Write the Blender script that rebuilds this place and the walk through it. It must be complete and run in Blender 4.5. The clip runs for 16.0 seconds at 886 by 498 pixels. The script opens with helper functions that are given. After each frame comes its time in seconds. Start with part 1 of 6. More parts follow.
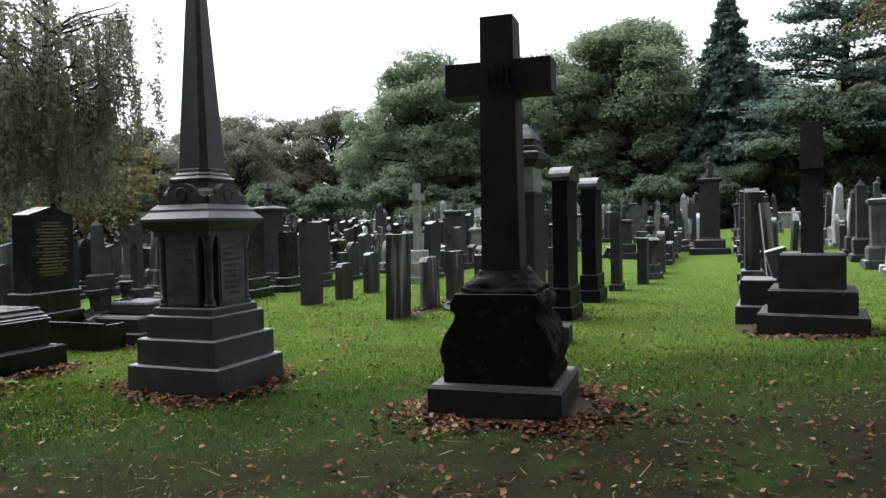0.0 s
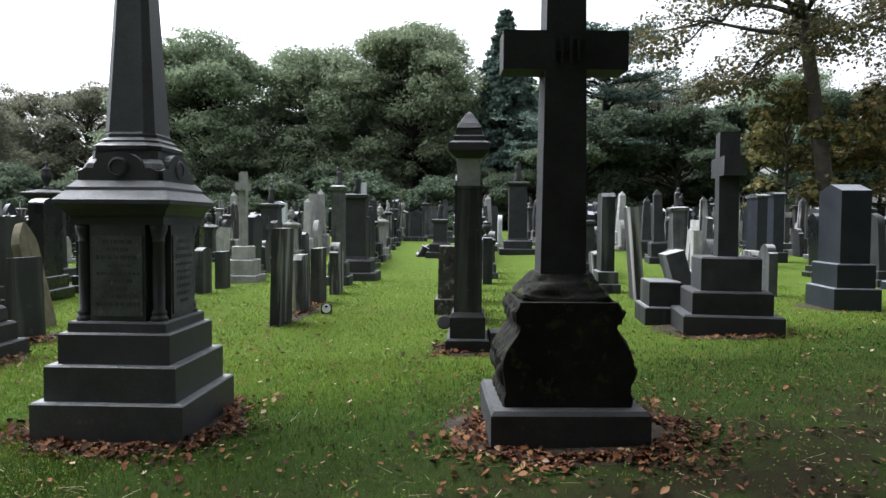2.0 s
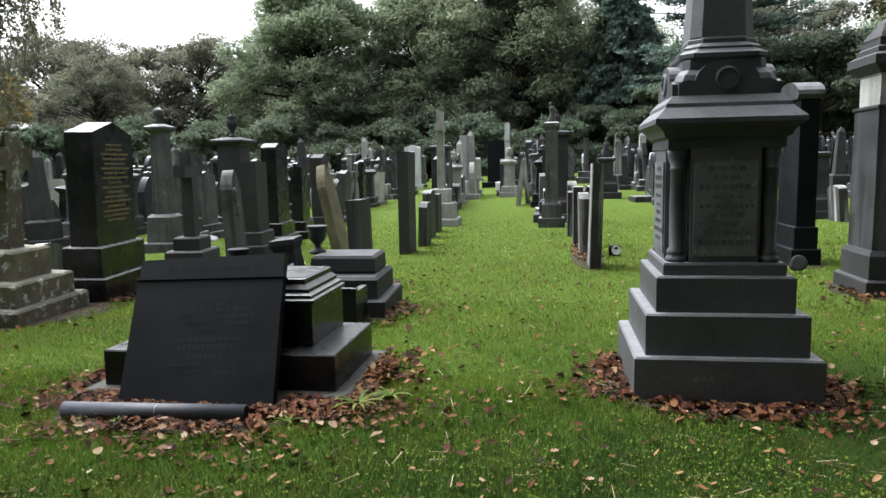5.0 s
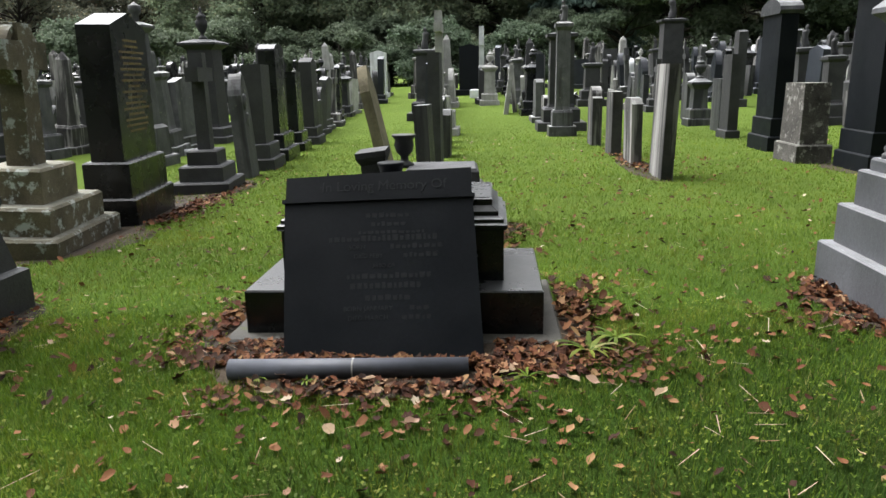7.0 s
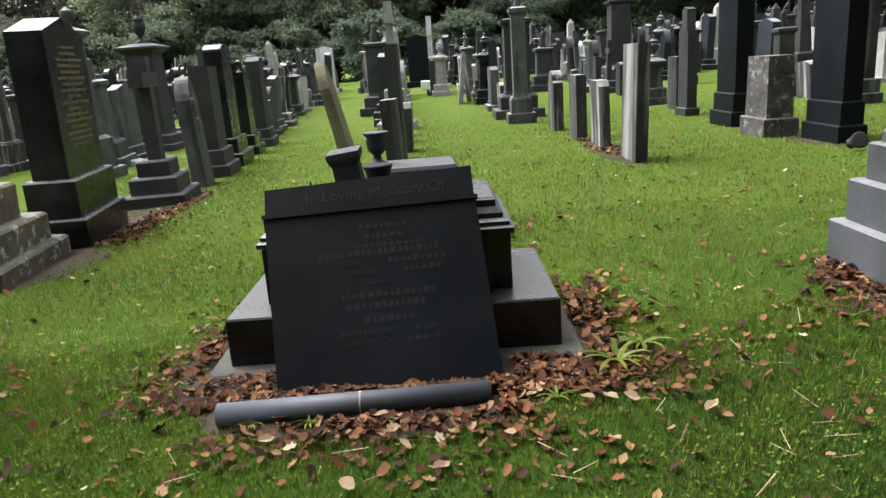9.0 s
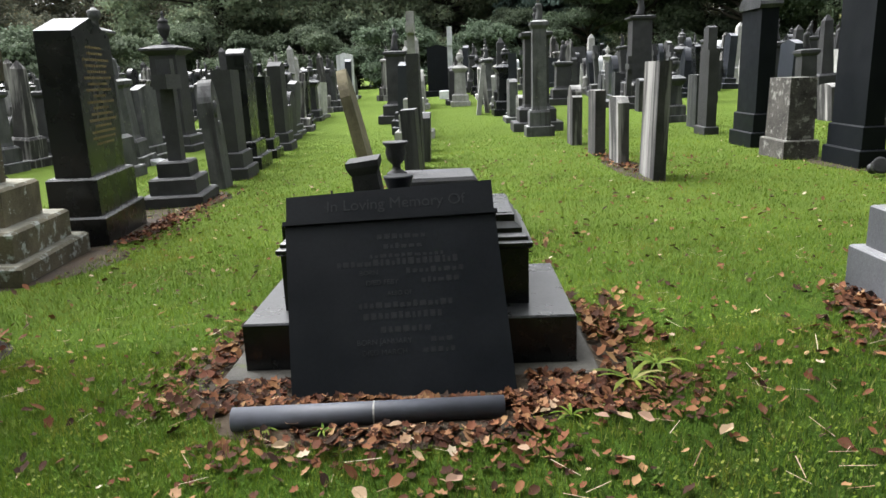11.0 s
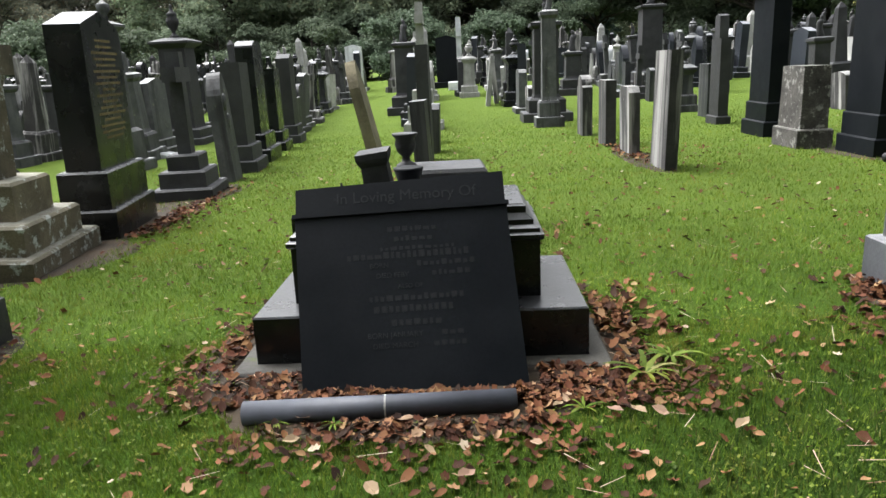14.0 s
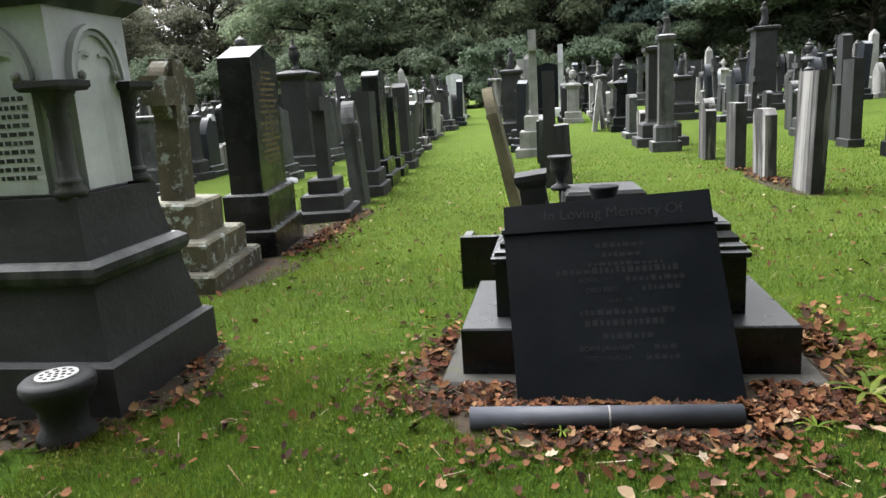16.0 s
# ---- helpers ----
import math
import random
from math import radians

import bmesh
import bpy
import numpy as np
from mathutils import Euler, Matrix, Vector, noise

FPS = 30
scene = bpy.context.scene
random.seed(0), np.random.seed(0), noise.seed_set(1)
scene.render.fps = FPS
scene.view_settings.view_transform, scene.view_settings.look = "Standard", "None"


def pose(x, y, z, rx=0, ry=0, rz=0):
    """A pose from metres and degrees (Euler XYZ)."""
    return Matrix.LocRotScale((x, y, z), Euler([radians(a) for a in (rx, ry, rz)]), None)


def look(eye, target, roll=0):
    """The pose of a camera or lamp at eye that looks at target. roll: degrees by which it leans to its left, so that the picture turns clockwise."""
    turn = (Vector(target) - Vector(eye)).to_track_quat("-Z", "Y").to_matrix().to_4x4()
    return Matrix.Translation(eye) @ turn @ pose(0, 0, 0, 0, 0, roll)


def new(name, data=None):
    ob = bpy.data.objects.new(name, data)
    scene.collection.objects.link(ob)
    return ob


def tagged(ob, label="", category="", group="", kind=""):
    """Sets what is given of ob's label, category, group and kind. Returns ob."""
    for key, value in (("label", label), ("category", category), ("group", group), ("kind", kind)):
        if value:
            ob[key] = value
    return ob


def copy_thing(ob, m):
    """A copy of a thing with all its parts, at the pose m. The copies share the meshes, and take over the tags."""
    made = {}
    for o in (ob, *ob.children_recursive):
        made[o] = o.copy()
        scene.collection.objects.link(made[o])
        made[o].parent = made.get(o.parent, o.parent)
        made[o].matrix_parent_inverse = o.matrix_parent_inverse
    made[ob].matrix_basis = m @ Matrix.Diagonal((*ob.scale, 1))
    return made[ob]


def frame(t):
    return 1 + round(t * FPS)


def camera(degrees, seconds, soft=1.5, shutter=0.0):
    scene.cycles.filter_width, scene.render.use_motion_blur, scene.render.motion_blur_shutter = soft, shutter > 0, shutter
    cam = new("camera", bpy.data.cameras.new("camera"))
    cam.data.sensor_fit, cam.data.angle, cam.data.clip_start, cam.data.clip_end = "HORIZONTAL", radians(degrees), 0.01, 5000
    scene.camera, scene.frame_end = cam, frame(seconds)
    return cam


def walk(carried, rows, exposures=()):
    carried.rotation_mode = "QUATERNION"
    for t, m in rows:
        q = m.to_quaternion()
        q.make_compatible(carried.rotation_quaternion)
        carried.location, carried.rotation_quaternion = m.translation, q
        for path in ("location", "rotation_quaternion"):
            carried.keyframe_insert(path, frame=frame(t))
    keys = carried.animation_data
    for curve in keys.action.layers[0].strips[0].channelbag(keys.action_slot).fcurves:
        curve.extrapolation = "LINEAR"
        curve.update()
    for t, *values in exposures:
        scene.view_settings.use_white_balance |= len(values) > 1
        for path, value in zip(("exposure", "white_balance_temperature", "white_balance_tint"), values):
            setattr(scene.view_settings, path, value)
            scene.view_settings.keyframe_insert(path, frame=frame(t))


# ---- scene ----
cam = camera(64.3, 16.0)
PATH = [
    (0, (5.664, -5.477, 1.627), (4.929, -3.618, 1.563), -1.3),
    (0.5, (5.057, -5.381, 1.618), (4.705, -3.413, 1.618), -1.5),
    (1, (4.46, -5.244, 1.599), (4.128, -3.272, 1.648), -1.2),
    (1.5, (3.848, -5.0, 1.617), (3.665, -3.009, 1.636), 2.9),
    (2, (3.209, -4.923, 1.619), (3.122, -2.926, 1.542), 0.4),
    (2.2, (2.971, -4.865, 1.62), (2.891, -2.867, 1.614), 0.1),
    (2.5, (2.61, -4.785, 1.611), (2.478, -2.789, 1.566), -0.7),
    (3, (1.994, -4.713, 1.581), (1.865, -2.717, 1.559), 1.9),
    (3.5, (1.321, -4.617, 1.581), (1.106, -2.63, 1.505), -1.0),
    (3.6, (1.18, -4.623, 1.536), (0.919, -2.642, 1.469), -1.3),
    (4, (0.686, -4.486, 1.576), (0.315, -2.521, 1.536), 0.1),
    (4.2, (0.459, -4.501, 1.511), (0.111, -2.533, 1.436), 0.4),
    (6.3, (-1.818, -3.993, 1.487), (-2.069, -2.042, 1.123), -2.7),
    (6.5, (-1.929, -3.877, 1.469), (-2.173, -1.929, 1.087), -0.8),
    (7, (-2.206, -3.758, 1.43), (-2.35, -1.822, 0.948), -1.2),
    (7.5, (-2.421, -3.642, 1.448), (-2.463, -1.727, 0.871), -2.0),
    (8, (-2.45, -3.468, 1.426), (-2.555, -1.542, 0.896), -5.0),
    (8.5, (-2.438, -3.341, 1.422), (-2.459, -1.408, 0.908), -3.5),
    (9, (-2.458, -3.365, 1.429), (-2.481, -1.431, 0.92), -4.2),
    (11.5, (-2.487, -3.374, 1.452), (-2.546, -1.434, 0.972), -2.1),
    (12, (-2.483, -3.359, 1.445), (-2.524, -1.42, 0.959), -2.6),
    (12.5, (-2.483, -3.361, 1.442), (-2.535, -1.422, 0.956), -2.9),
    (13, (-2.48, -3.362, 1.444), (-2.547, -1.43, 0.935), -3.1),
    (13.5, (-2.488, -3.35, 1.449), (-2.563, -1.417, 0.94), -3.2),
    (14, (-2.494, -3.344, 1.447), (-2.578, -1.41, 0.943), -2.8),
    (14.5, (-2.481, -3.342, 1.448), (-2.576, -1.408, 0.946), -3.4),
    (15, (-2.492, -3.332, 1.447), (-2.584, -1.395, 0.955), -4.7),
    (15.5, (-2.682, -3.392, 1.447), (-2.831, -1.445, 1.015), -0.9),
    (16, (-3.081, -3.531, 1.453), (-3.409, -1.603, 1.036), -3.7),
]
walk(cam, [(t, look(eye, target, roll)) for t, eye, target, roll in PATH], [(0.0, 1.34, 6100, 10), (2.0, 1.4, 6100, 10), (4.2, 1.4, 6200, 10), (6.3, 2.0, 6400, 10), (6.6, 1.87, 6450, 10), (7.0, 1.6, 6500, 10), (7.7, 1.6, 6500, 10), (9.0, 1.7, 6500, 10), (16.0, 1.78, 6450, 10)])

# ---- sky, sun ----
world = bpy.data.worlds.new("overcast_sky")
scene.world = world
world.use_nodes = True
wn = world.node_tree
wn.nodes.clear()
w_out = wn.nodes.new("ShaderNodeOutputWorld")
w_bg = wn.nodes.new("ShaderNodeBackground")
w_sky = wn.nodes.new("ShaderNodeTexSky")
w_sky.sky_type = "NISHITA"
w_sky.sun_disc = False
w_sky.sun_elevation = radians(58)
w_sky.sun_rotation = radians(-56)
w_sky.air_density, w_sky.dust_density, w_sky.ozone_density = 1.0, 6.0, 1.0
w_sat = wn.nodes.new("ShaderNodeHueSaturation")
w_sat.inputs["Saturation"].default_value = 0.12
wn.links.new(w_sky.outputs[0], w_sat.inputs["Color"])
wn.links.new(w_sat.outputs[0], w_bg.inputs[0])
wn.links.new(w_bg.outputs[0], w_out.inputs[0])
w_bg.inputs[1].default_value = 0.15
sun = new("sun", bpy.data.lights.new("sun", "SUN"))
sun.data.energy, sun.data.angle, sun.data.color = 0.9, radians(50), (0.985, 0.985, 1.0)
sun.matrix_world = look((0, 0, 0), (0.45, -0.28, -0.85))


# ---- materials ----
def nodes_of(name):
    m = bpy.data.materials.new(name)
    m.use_nodes = True
    nt = m.node_tree
    return m, nt, nt.nodes["Principled BSDF"]


def node(nt, kind, **vals):
    n = nt.nodes.new(kind)
    for k, v in vals.items():
        n.inputs[k.replace("_", " ")].default_value = v
    return n


def mixed(nt, fac, a, b):
    """Mix of two colours; a, b are sockets or colours."""
    n = nt.nodes.new("ShaderNodeMix")
    n.data_type = "RGBA"
    for sock, v in ((n.inputs[6], a), (n.inputs[7], b)):
        if isinstance(v, tuple):
            sock.default_value = (*v, 1)
        else:
            nt.links.new(v, sock)
    if isinstance(fac, float):
        n.inputs[0].default_value = fac
    else:
        nt.links.new(fac, n.inputs[0])
    return n.outputs[2]


def ranged(nt, sock, a, b, lo=0.0, hi=1.0):
    n = nt.nodes.new("ShaderNodeMapRange")
    n.inputs[1].default_value, n.inputs[2].default_value = a, b
    n.inputs[3].default_value, n.inputs[4].default_value = lo, hi
    nt.links.new(sock, n.inputs[0])
    return n.outputs[0]


def object_vector(nt, spread=9.0, scale=(1, 1, 1)):
    tc = nt.nodes.new("ShaderNodeTexCoord")
    info = nt.nodes.new("ShaderNodeObjectInfo")
    mp = nt.nodes.new("ShaderNodeMapping")
    mp.inputs["Scale"].default_value = scale
    add = nt.nodes.new("ShaderNodeVectorMath")
    add.operation = "MULTIPLY_ADD"
    comb = nt.nodes.new("ShaderNodeCombineXYZ")
    for i in range(3):
        nt.links.new(info.outputs["Random"], comb.inputs[i])
    add.inputs[1].default_value = (spread, spread * 1.7, spread * 0.6)
    nt.links.new(comb.outputs[0], add.inputs[0])
    nt.links.new(tc.outputs["Object"], add.inputs[2])
    nt.links.new(add.outputs[0], mp.inputs[0])
    return mp.outputs[0], info.outputs["Random"]


def noise_at(nt, vec, scale, detail=6.0, rough=0.6):
    n = node(nt, "ShaderNodeTexNoise", Scale=scale, Detail=detail, Roughness=rough)
    nt.links.new(vec, n.inputs["Vector"])
    return n.outputs[0]


def bumped(nt, bsdf, height, strength, distance):
    b = node(nt, "ShaderNodeBump", Strength=strength, Distance=distance)
    nt.links.new(height, b.inputs["Height"])
    nt.links.new(b.outputs[0], bsdf.inputs["Normal"])


def stone_mat(name, dark, light, rough=0.85, lichen=None, lichen_amount=0.0, streak=None, streak_amount=0.0, bump=0.5, spec=0.3, vary=0.25, grain=0.3, skylit_top=None):
    m, nt, bsdf = nodes_of(name)
    vec, rnd = object_vector(nt)
    big = noise_at(nt, vec, 2.6, 7.0, 0.62)
    col = mixed(nt, ranged(nt, big, 0.32, 0.68), dark, light)
    fine = noise_at(nt, vec, 70.0, 4.0, 0.7)
    mul = nt.nodes.new("ShaderNodeMix")
    mul.data_type, mul.blend_type = "RGBA", "MULTIPLY"
    mul.inputs[0].default_value = 1.0
    nt.links.new(col, mul.inputs[6])
    grey = nt.nodes.new("ShaderNodeCombineColor")
    g1 = ranged(nt, fine, 0.25, 0.75, 1 - grain, 1 + grain * 0.9)
    for i in range(3):
        nt.links.new(g1, grey.inputs[i])
    nt.links.new(grey.outputs[0], mul.inputs[7])
    col = mul.outputs[2]
    if streak:
        svec, _ = object_vector(nt, 9.0, (4.2, 4.2, 0.3))
        s = noise_at(nt, svec, 1.0, 5.0, 0.6)
        col = mixed(nt, ranged(nt, s, 0.49, 0.63, 0.0, streak_amount), col, streak)
    if lichen:
        l = noise_at(nt, vec, 6.5, 9.0, 0.7)
        col = mixed(nt, ranged(nt, l, 0.66 - 0.2 * lichen_amount, 0.72 - 0.2 * lichen_amount, 0.0, 0.85), col, lichen)
    if skylit_top:
        # upward faces painted paler as sky light on tops, broken up by lichen noise
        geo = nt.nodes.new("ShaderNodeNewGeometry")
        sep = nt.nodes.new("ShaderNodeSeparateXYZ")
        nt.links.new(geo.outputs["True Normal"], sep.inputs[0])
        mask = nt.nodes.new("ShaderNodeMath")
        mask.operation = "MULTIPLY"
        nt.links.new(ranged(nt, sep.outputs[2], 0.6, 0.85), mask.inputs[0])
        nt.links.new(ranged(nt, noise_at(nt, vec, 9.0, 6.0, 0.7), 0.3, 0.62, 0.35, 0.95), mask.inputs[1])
        col = mixed(nt, mask.outputs[0], col, skylit_top)
    hsv = nt.nodes.new("ShaderNodeHueSaturation")
    nt.links.new(col, hsv.inputs["Color"])
    nt.links.new(ranged(nt, rnd, 0, 1, 1 - vary, 1 + vary), hsv.inputs["Value"])
    nt.links.new(hsv.outputs[0], bsdf.inputs["Base Color"])
    nt.links.new(ranged(nt, big, 0.3, 0.7, rough - 0.1, min(1.0, rough + 0.1)), bsdf.inputs["Roughness"])
    bsdf.inputs["Specular IOR Level"].default_value = spec
    mid = noise_at(nt, vec, 22.0, 8.0, 0.7)
    bumped(nt, bsdf, mid, bump, 0.012)
    return m


SOOT = stone_mat("soot_blackened_sandstone", (0.017, 0.0175, 0.019), (0.042, 0.043, 0.046), 0.66, (0.05, 0.052, 0.034), 0.15, bump=0.7, skylit_top=(0.07, 0.072, 0.076))
SOOTMOSS = stone_mat("mossy_blackened_sandstone", (0.007, 0.0072, 0.0068), (0.024, 0.0235, 0.02), 0.95, (0.036, 0.043, 0.013), 0.55, bump=1.0, spec=0.15)
GREY = stone_mat("grey_weathered_granite", (0.045, 0.047, 0.053), (0.083, 0.086, 0.096), 0.5, (0.14, 0.15, 0.145), 0.05, bump=0.3, spec=0.4, skylit_top=(0.22, 0.225, 0.235))
GREYPANEL = stone_mat("stained_pale_inscription_panel", (0.06, 0.062, 0.066), (0.17, 0.175, 0.178), 0.75, (0.22, 0.225, 0.215), 0.4, bump=0.6)
POLISHED = stone_mat("polished_black_granite", (0.0045, 0.0052, 0.006), (0.0095, 0.0108, 0.012), 0.28, bump=0.04, spec=0.33, vary=0.15, skylit_top=(0.17, 0.175, 0.185))
HONED = stone_mat("honed_black_granite", (0.0036, 0.0048, 0.0068), (0.0064, 0.008, 0.0105), 0.5, (0.03, 0.032, 0.035), 0.0, bump=0.08, spec=0.12, vary=0.1)
# paler copy of the black granite: sky sheen on wet tops put into the colour
LEDGE = stone_mat("sky_sheen_wet_granite_ledge", (0.03, 0.031, 0.034), (0.06, 0.062, 0.067), 0.3, bump=0.15, spec=0.6)
DARKGREY = stone_mat("dark_grey_sandstone", (0.011, 0.012, 0.0145), (0.034, 0.036, 0.04), 0.55, (0.08, 0.085, 0.072), 0.18, (0.13, 0.13, 0.125), 0.5, skylit_top=(0.22, 0.225, 0.23))
MIDGREY = stone_mat("mid_grey_sandstone", (0.034, 0.036, 0.039), (0.095, 0.098, 0.1), 0.65, (0.16, 0.17, 0.12), 0.2, (0.016, 0.016, 0.017), 0.8, skylit_top=(0.32, 0.325, 0.32))
STREAKED = stone_mat("rain_streaked_grey_stone", (0.02, 0.02, 0.021), (0.062, 0.06, 0.06), 0.9, (0.16, 0.16, 0.14), 0.1, (0.4, 0.39, 0.38), 0.8, skylit_top=(0.3, 0.3, 0.29))
MARBLE = stone_mat("weathered_white_marble", (0.42, 0.44, 0.46), (0.62, 0.64, 0.66), 0.6, (0.25, 0.25, 0.24), 0.15, (0.16, 0.16, 0.155), 0.35, bump=0.15, grain=0.06)
PALE = stone_mat("pale_limestone", (0.22, 0.222, 0.215), (0.38, 0.38, 0.365), 0.9, (0.16, 0.16, 0.13), 0.25, (0.12, 0.12, 0.11), 0.4)
BROWN = stone_mat("brown_sandstone_with_lichen", (0.06, 0.053, 0.036), (0.16, 0.138, 0.095), 0.9, (0.4, 0.43, 0.42), 0.6, bump=0.9, skylit_top=(0.2, 0.2, 0.165))
OCHRE = stone_mat("ochre_leaning_sandstone", (0.07, 0.062, 0.04), (0.17, 0.15, 0.1), 0.95, (0.06, 0.06, 0.03), 0.3, (0.03, 0.03, 0.026), 0.6)
BLUEGREY = stone_mat("blue_grey_granite", (0.011, 0.0135, 0.019), (0.02, 0.024, 0.032), 0.4, bump=0.1, spec=0.4, skylit_top=(0.22, 0.23, 0.25))
HEWN = stone_mat("rough_hewn_mottled_stone", (0.02, 0.018, 0.017), (0.1, 0.094, 0.086), 0.9, (0.24, 0.24, 0.22), 0.62, bump=1.0, grain=0.8, skylit_top=(0.17, 0.17, 0.15))
LEAD = stone_mat("letter_grey", (0.0125, 0.0135, 0.0155), (0.02, 0.0215, 0.024), 0.7, bump=0.1, spec=0.12)
GOLD = stone_mat("dull_gilt_letters", (0.1, 0.075, 0.035), (0.2, 0.15, 0.07), 0.6, bump=0.1)


def plain_mat(name, col, rough=0.6, metal=0.0, var=0.2, scale=30.0):
    m, nt, bsdf = nodes_of(name)
    vec, rnd = object_vector(nt)
    n = noise_at(nt, vec, scale)
    a = tuple(c * (1 - var) for c in col)
    b = tuple(c * (1 + var) for c in col)
    nt.links.new(mixed(nt, ranged(nt, n, 0.3, 0.7), a, b), bsdf.inputs["Base Color"])
    bsdf.inputs["Roughness"].default_value, bsdf.inputs["Metallic"].default_value = rough, metal
    return m


KERB = stone_mat("damp_kerb_stone", (0.034, 0.033, 0.03), (0.088, 0.084, 0.075), 0.85, (0.06, 0.07, 0.03), 0.25, bump=0.6)
PIPE = plain_mat("grey_plastic_pipe", (0.047, 0.052, 0.068), 0.6, 0.0, 0.25, 8.0)
METAL = plain_mat("pale_painted_metal", (0.6, 0.6, 0.6), 0.5, 0.0)
BLACKHOLE = plain_mat("dark_opening", (0.01, 0.01, 0.01), 0.9)
BARK = stone_mat("tree_bark", (0.02, 0.017, 0.013), (0.06, 0.052, 0.042), 0.95, (0.05, 0.06, 0.03), 0.3, bump=1.0)


def island_mat(name, ramp, rough=0.6, trans=0.0, tint=0.25, patch=None, deep=None):
    """Leaf or blade: colour by island, from a ramp of (position, colour)."""
    m, nt, bsdf = nodes_of(name)
    geo = nt.nodes.new("ShaderNodeNewGeometry")
    info = nt.nodes.new("ShaderNodeObjectInfo")
    cr = nt.nodes.new("ShaderNodeValToRGB")
    els = cr.color_ramp.elements
    while len(els) < len(ramp):
        els.new(0.5)
    for e, (p, c) in zip(els, ramp):
        e.position, e.color = p, (*c, 1)
    nt.links.new(geo.outputs["Random Per Island"], cr.inputs[0])
    tc = nt.nodes.new("ShaderNodeTexCoord")
    n = noise_at(nt, tc.outputs["Object"], 0.5, 3.0)
    hsv = nt.nodes.new("ShaderNodeHueSaturation")
    col = cr.outputs[0]
    if patch:
        p = noise_at(nt, tc.outputs["Object"], 1.6, 6.0, 0.7)
        col = mixed(nt, ranged(nt, p, 0.5, 0.68, 0.0, 0.75), col, patch)
        col = mixed(nt, ranged(nt, p, 0.48, 0.34, 0.0, 0.7), col, deep)
    nt.links.new(col, hsv.inputs["Color"])
    nt.links.new(ranged(nt, n, 0.3, 0.7, 1 - tint, 1 + tint), hsv.inputs["Value"])
    nt.links.new(ranged(nt, info.outputs["Random"], 0, 1, 0.485, 0.515), hsv.inputs["Hue"])
    nt.links.new(hsv.outputs[0], bsdf.inputs["Base Color"])
    bsdf.inputs["Roughness"].default_value = rough
    bsdf.inputs["Specular IOR Level"].default_value = 0.12
    if trans:
        tr = nt.nodes.new("ShaderNodeBsdfTranslucent")
        nt.links.new(hsv.outputs[0], tr.inputs[0])
        mx = nt.nodes.new("ShaderNodeMixShader")
        mx.inputs[0].default_value = trans
        nt.links.new(bsdf.outputs[0], mx.inputs[1])
        nt.links.new(tr.outputs[0], mx.inputs[2])
        nt.links.new(mx.outputs[0], nt.nodes["Material Output"].inputs[0])
    return m


# leaf green lifted and greyed, so distance haze is part of the colour
FOLIAGE = island_mat("hazed_oak_foliage", [(0.0, (0.2, 0.255, 0.17)), (0.5, (0.225, 0.285, 0.185)), (0.85, (0.255, 0.31, 0.195)), (1.0, (0.29, 0.3, 0.18))], 0.65, 0.5, 0.12)
FOLIAGE2 = island_mat("browning_foliage", [(0.0, (0.155, 0.17, 0.13)), (0.5, (0.185, 0.195, 0.145)), (0.85, (0.215, 0.21, 0.15)), (1.0, (0.25, 0.205, 0.13))], 0.6, 0.5)
BEECH = island_mat("thin_autumn_beech_foliage", [(0.0, (0.075, 0.08, 0.045)), (0.5, (0.1, 0.1, 0.052)), (0.85, (0.14, 0.12, 0.056)), (1.0, (0.18, 0.12, 0.045))], 0.6, 0.35)
GOLDFOLIAGE = island_mat("autumn_yellow_foliage", [(0.0, (0.1, 0.1, 0.05)), (0.45, (0.14, 0.135, 0.06)), (0.8, (0.2, 0.16, 0.06)), (1.0, (0.27, 0.17, 0.06))], 0.6, 0.3)
NEEDLES = island_mat("conifer_needles", [(0.0, (0.085, 0.13, 0.11)), (0.6, (0.115, 0.165, 0.14)), (1.0, (0.15, 0.2, 0.165))], 0.5, 0.4)
DARKLEAF = island_mat("dark_evergreen_foliage", [(0.0, (0.1, 0.135, 0.09)), (0.6, (0.12, 0.16, 0.105)), (1.0, (0.145, 0.185, 0.12))], 0.5, 0.45)
LITTER = island_mat("fallen_leaves_brown", [(0.0, (0.02, 0.011, 0.007)), (0.3, (0.05, 0.022, 0.011)), (0.6, (0.105, 0.044, 0.019)), (0.86, (0.17, 0.083, 0.035)), (0.97, (0.25, 0.155, 0.075)), (1.0, (0.36, 0.27, 0.17))], 0.75, 0.05, 0.25)
PALELEAF = island_mat("fallen_leaf_pale", [(0.0, (0.2, 0.12, 0.07)), (0.6, (0.32, 0.24, 0.17)), (1.0, (0.4, 0.35, 0.25))], 0.65, 0.1, 0.15)
BLADE = island_mat("grass_blades", [(0.0, (0.046, 0.085, 0.009)), (0.35, (0.082, 0.138, 0.013)), (0.75, (0.125, 0.19, 0.019)), (0.95, (0.175, 0.23, 0.035)), (1.0, (0.3, 0.28, 0.11))], 0.5, 0.35, 0.35, (0.185, 0.175, 0.033), (0.042, 0.08, 0.011))
# darker copy of the blades: moss green plus tree shade put into the colour
BLADEDARK = island_mat("mossy_tree_shaded_grass_blades", [(0.0, (0.02, 0.04, 0.008)), (0.4, (0.034, 0.064, 0.01)), (0.85, (0.052, 0.09, 0.014)), (1.0, (0.12, 0.11, 0.045))], 0.5, 0.3, 0.35, (0.07, 0.072, 0.02), (0.016, 0.03, 0.008))
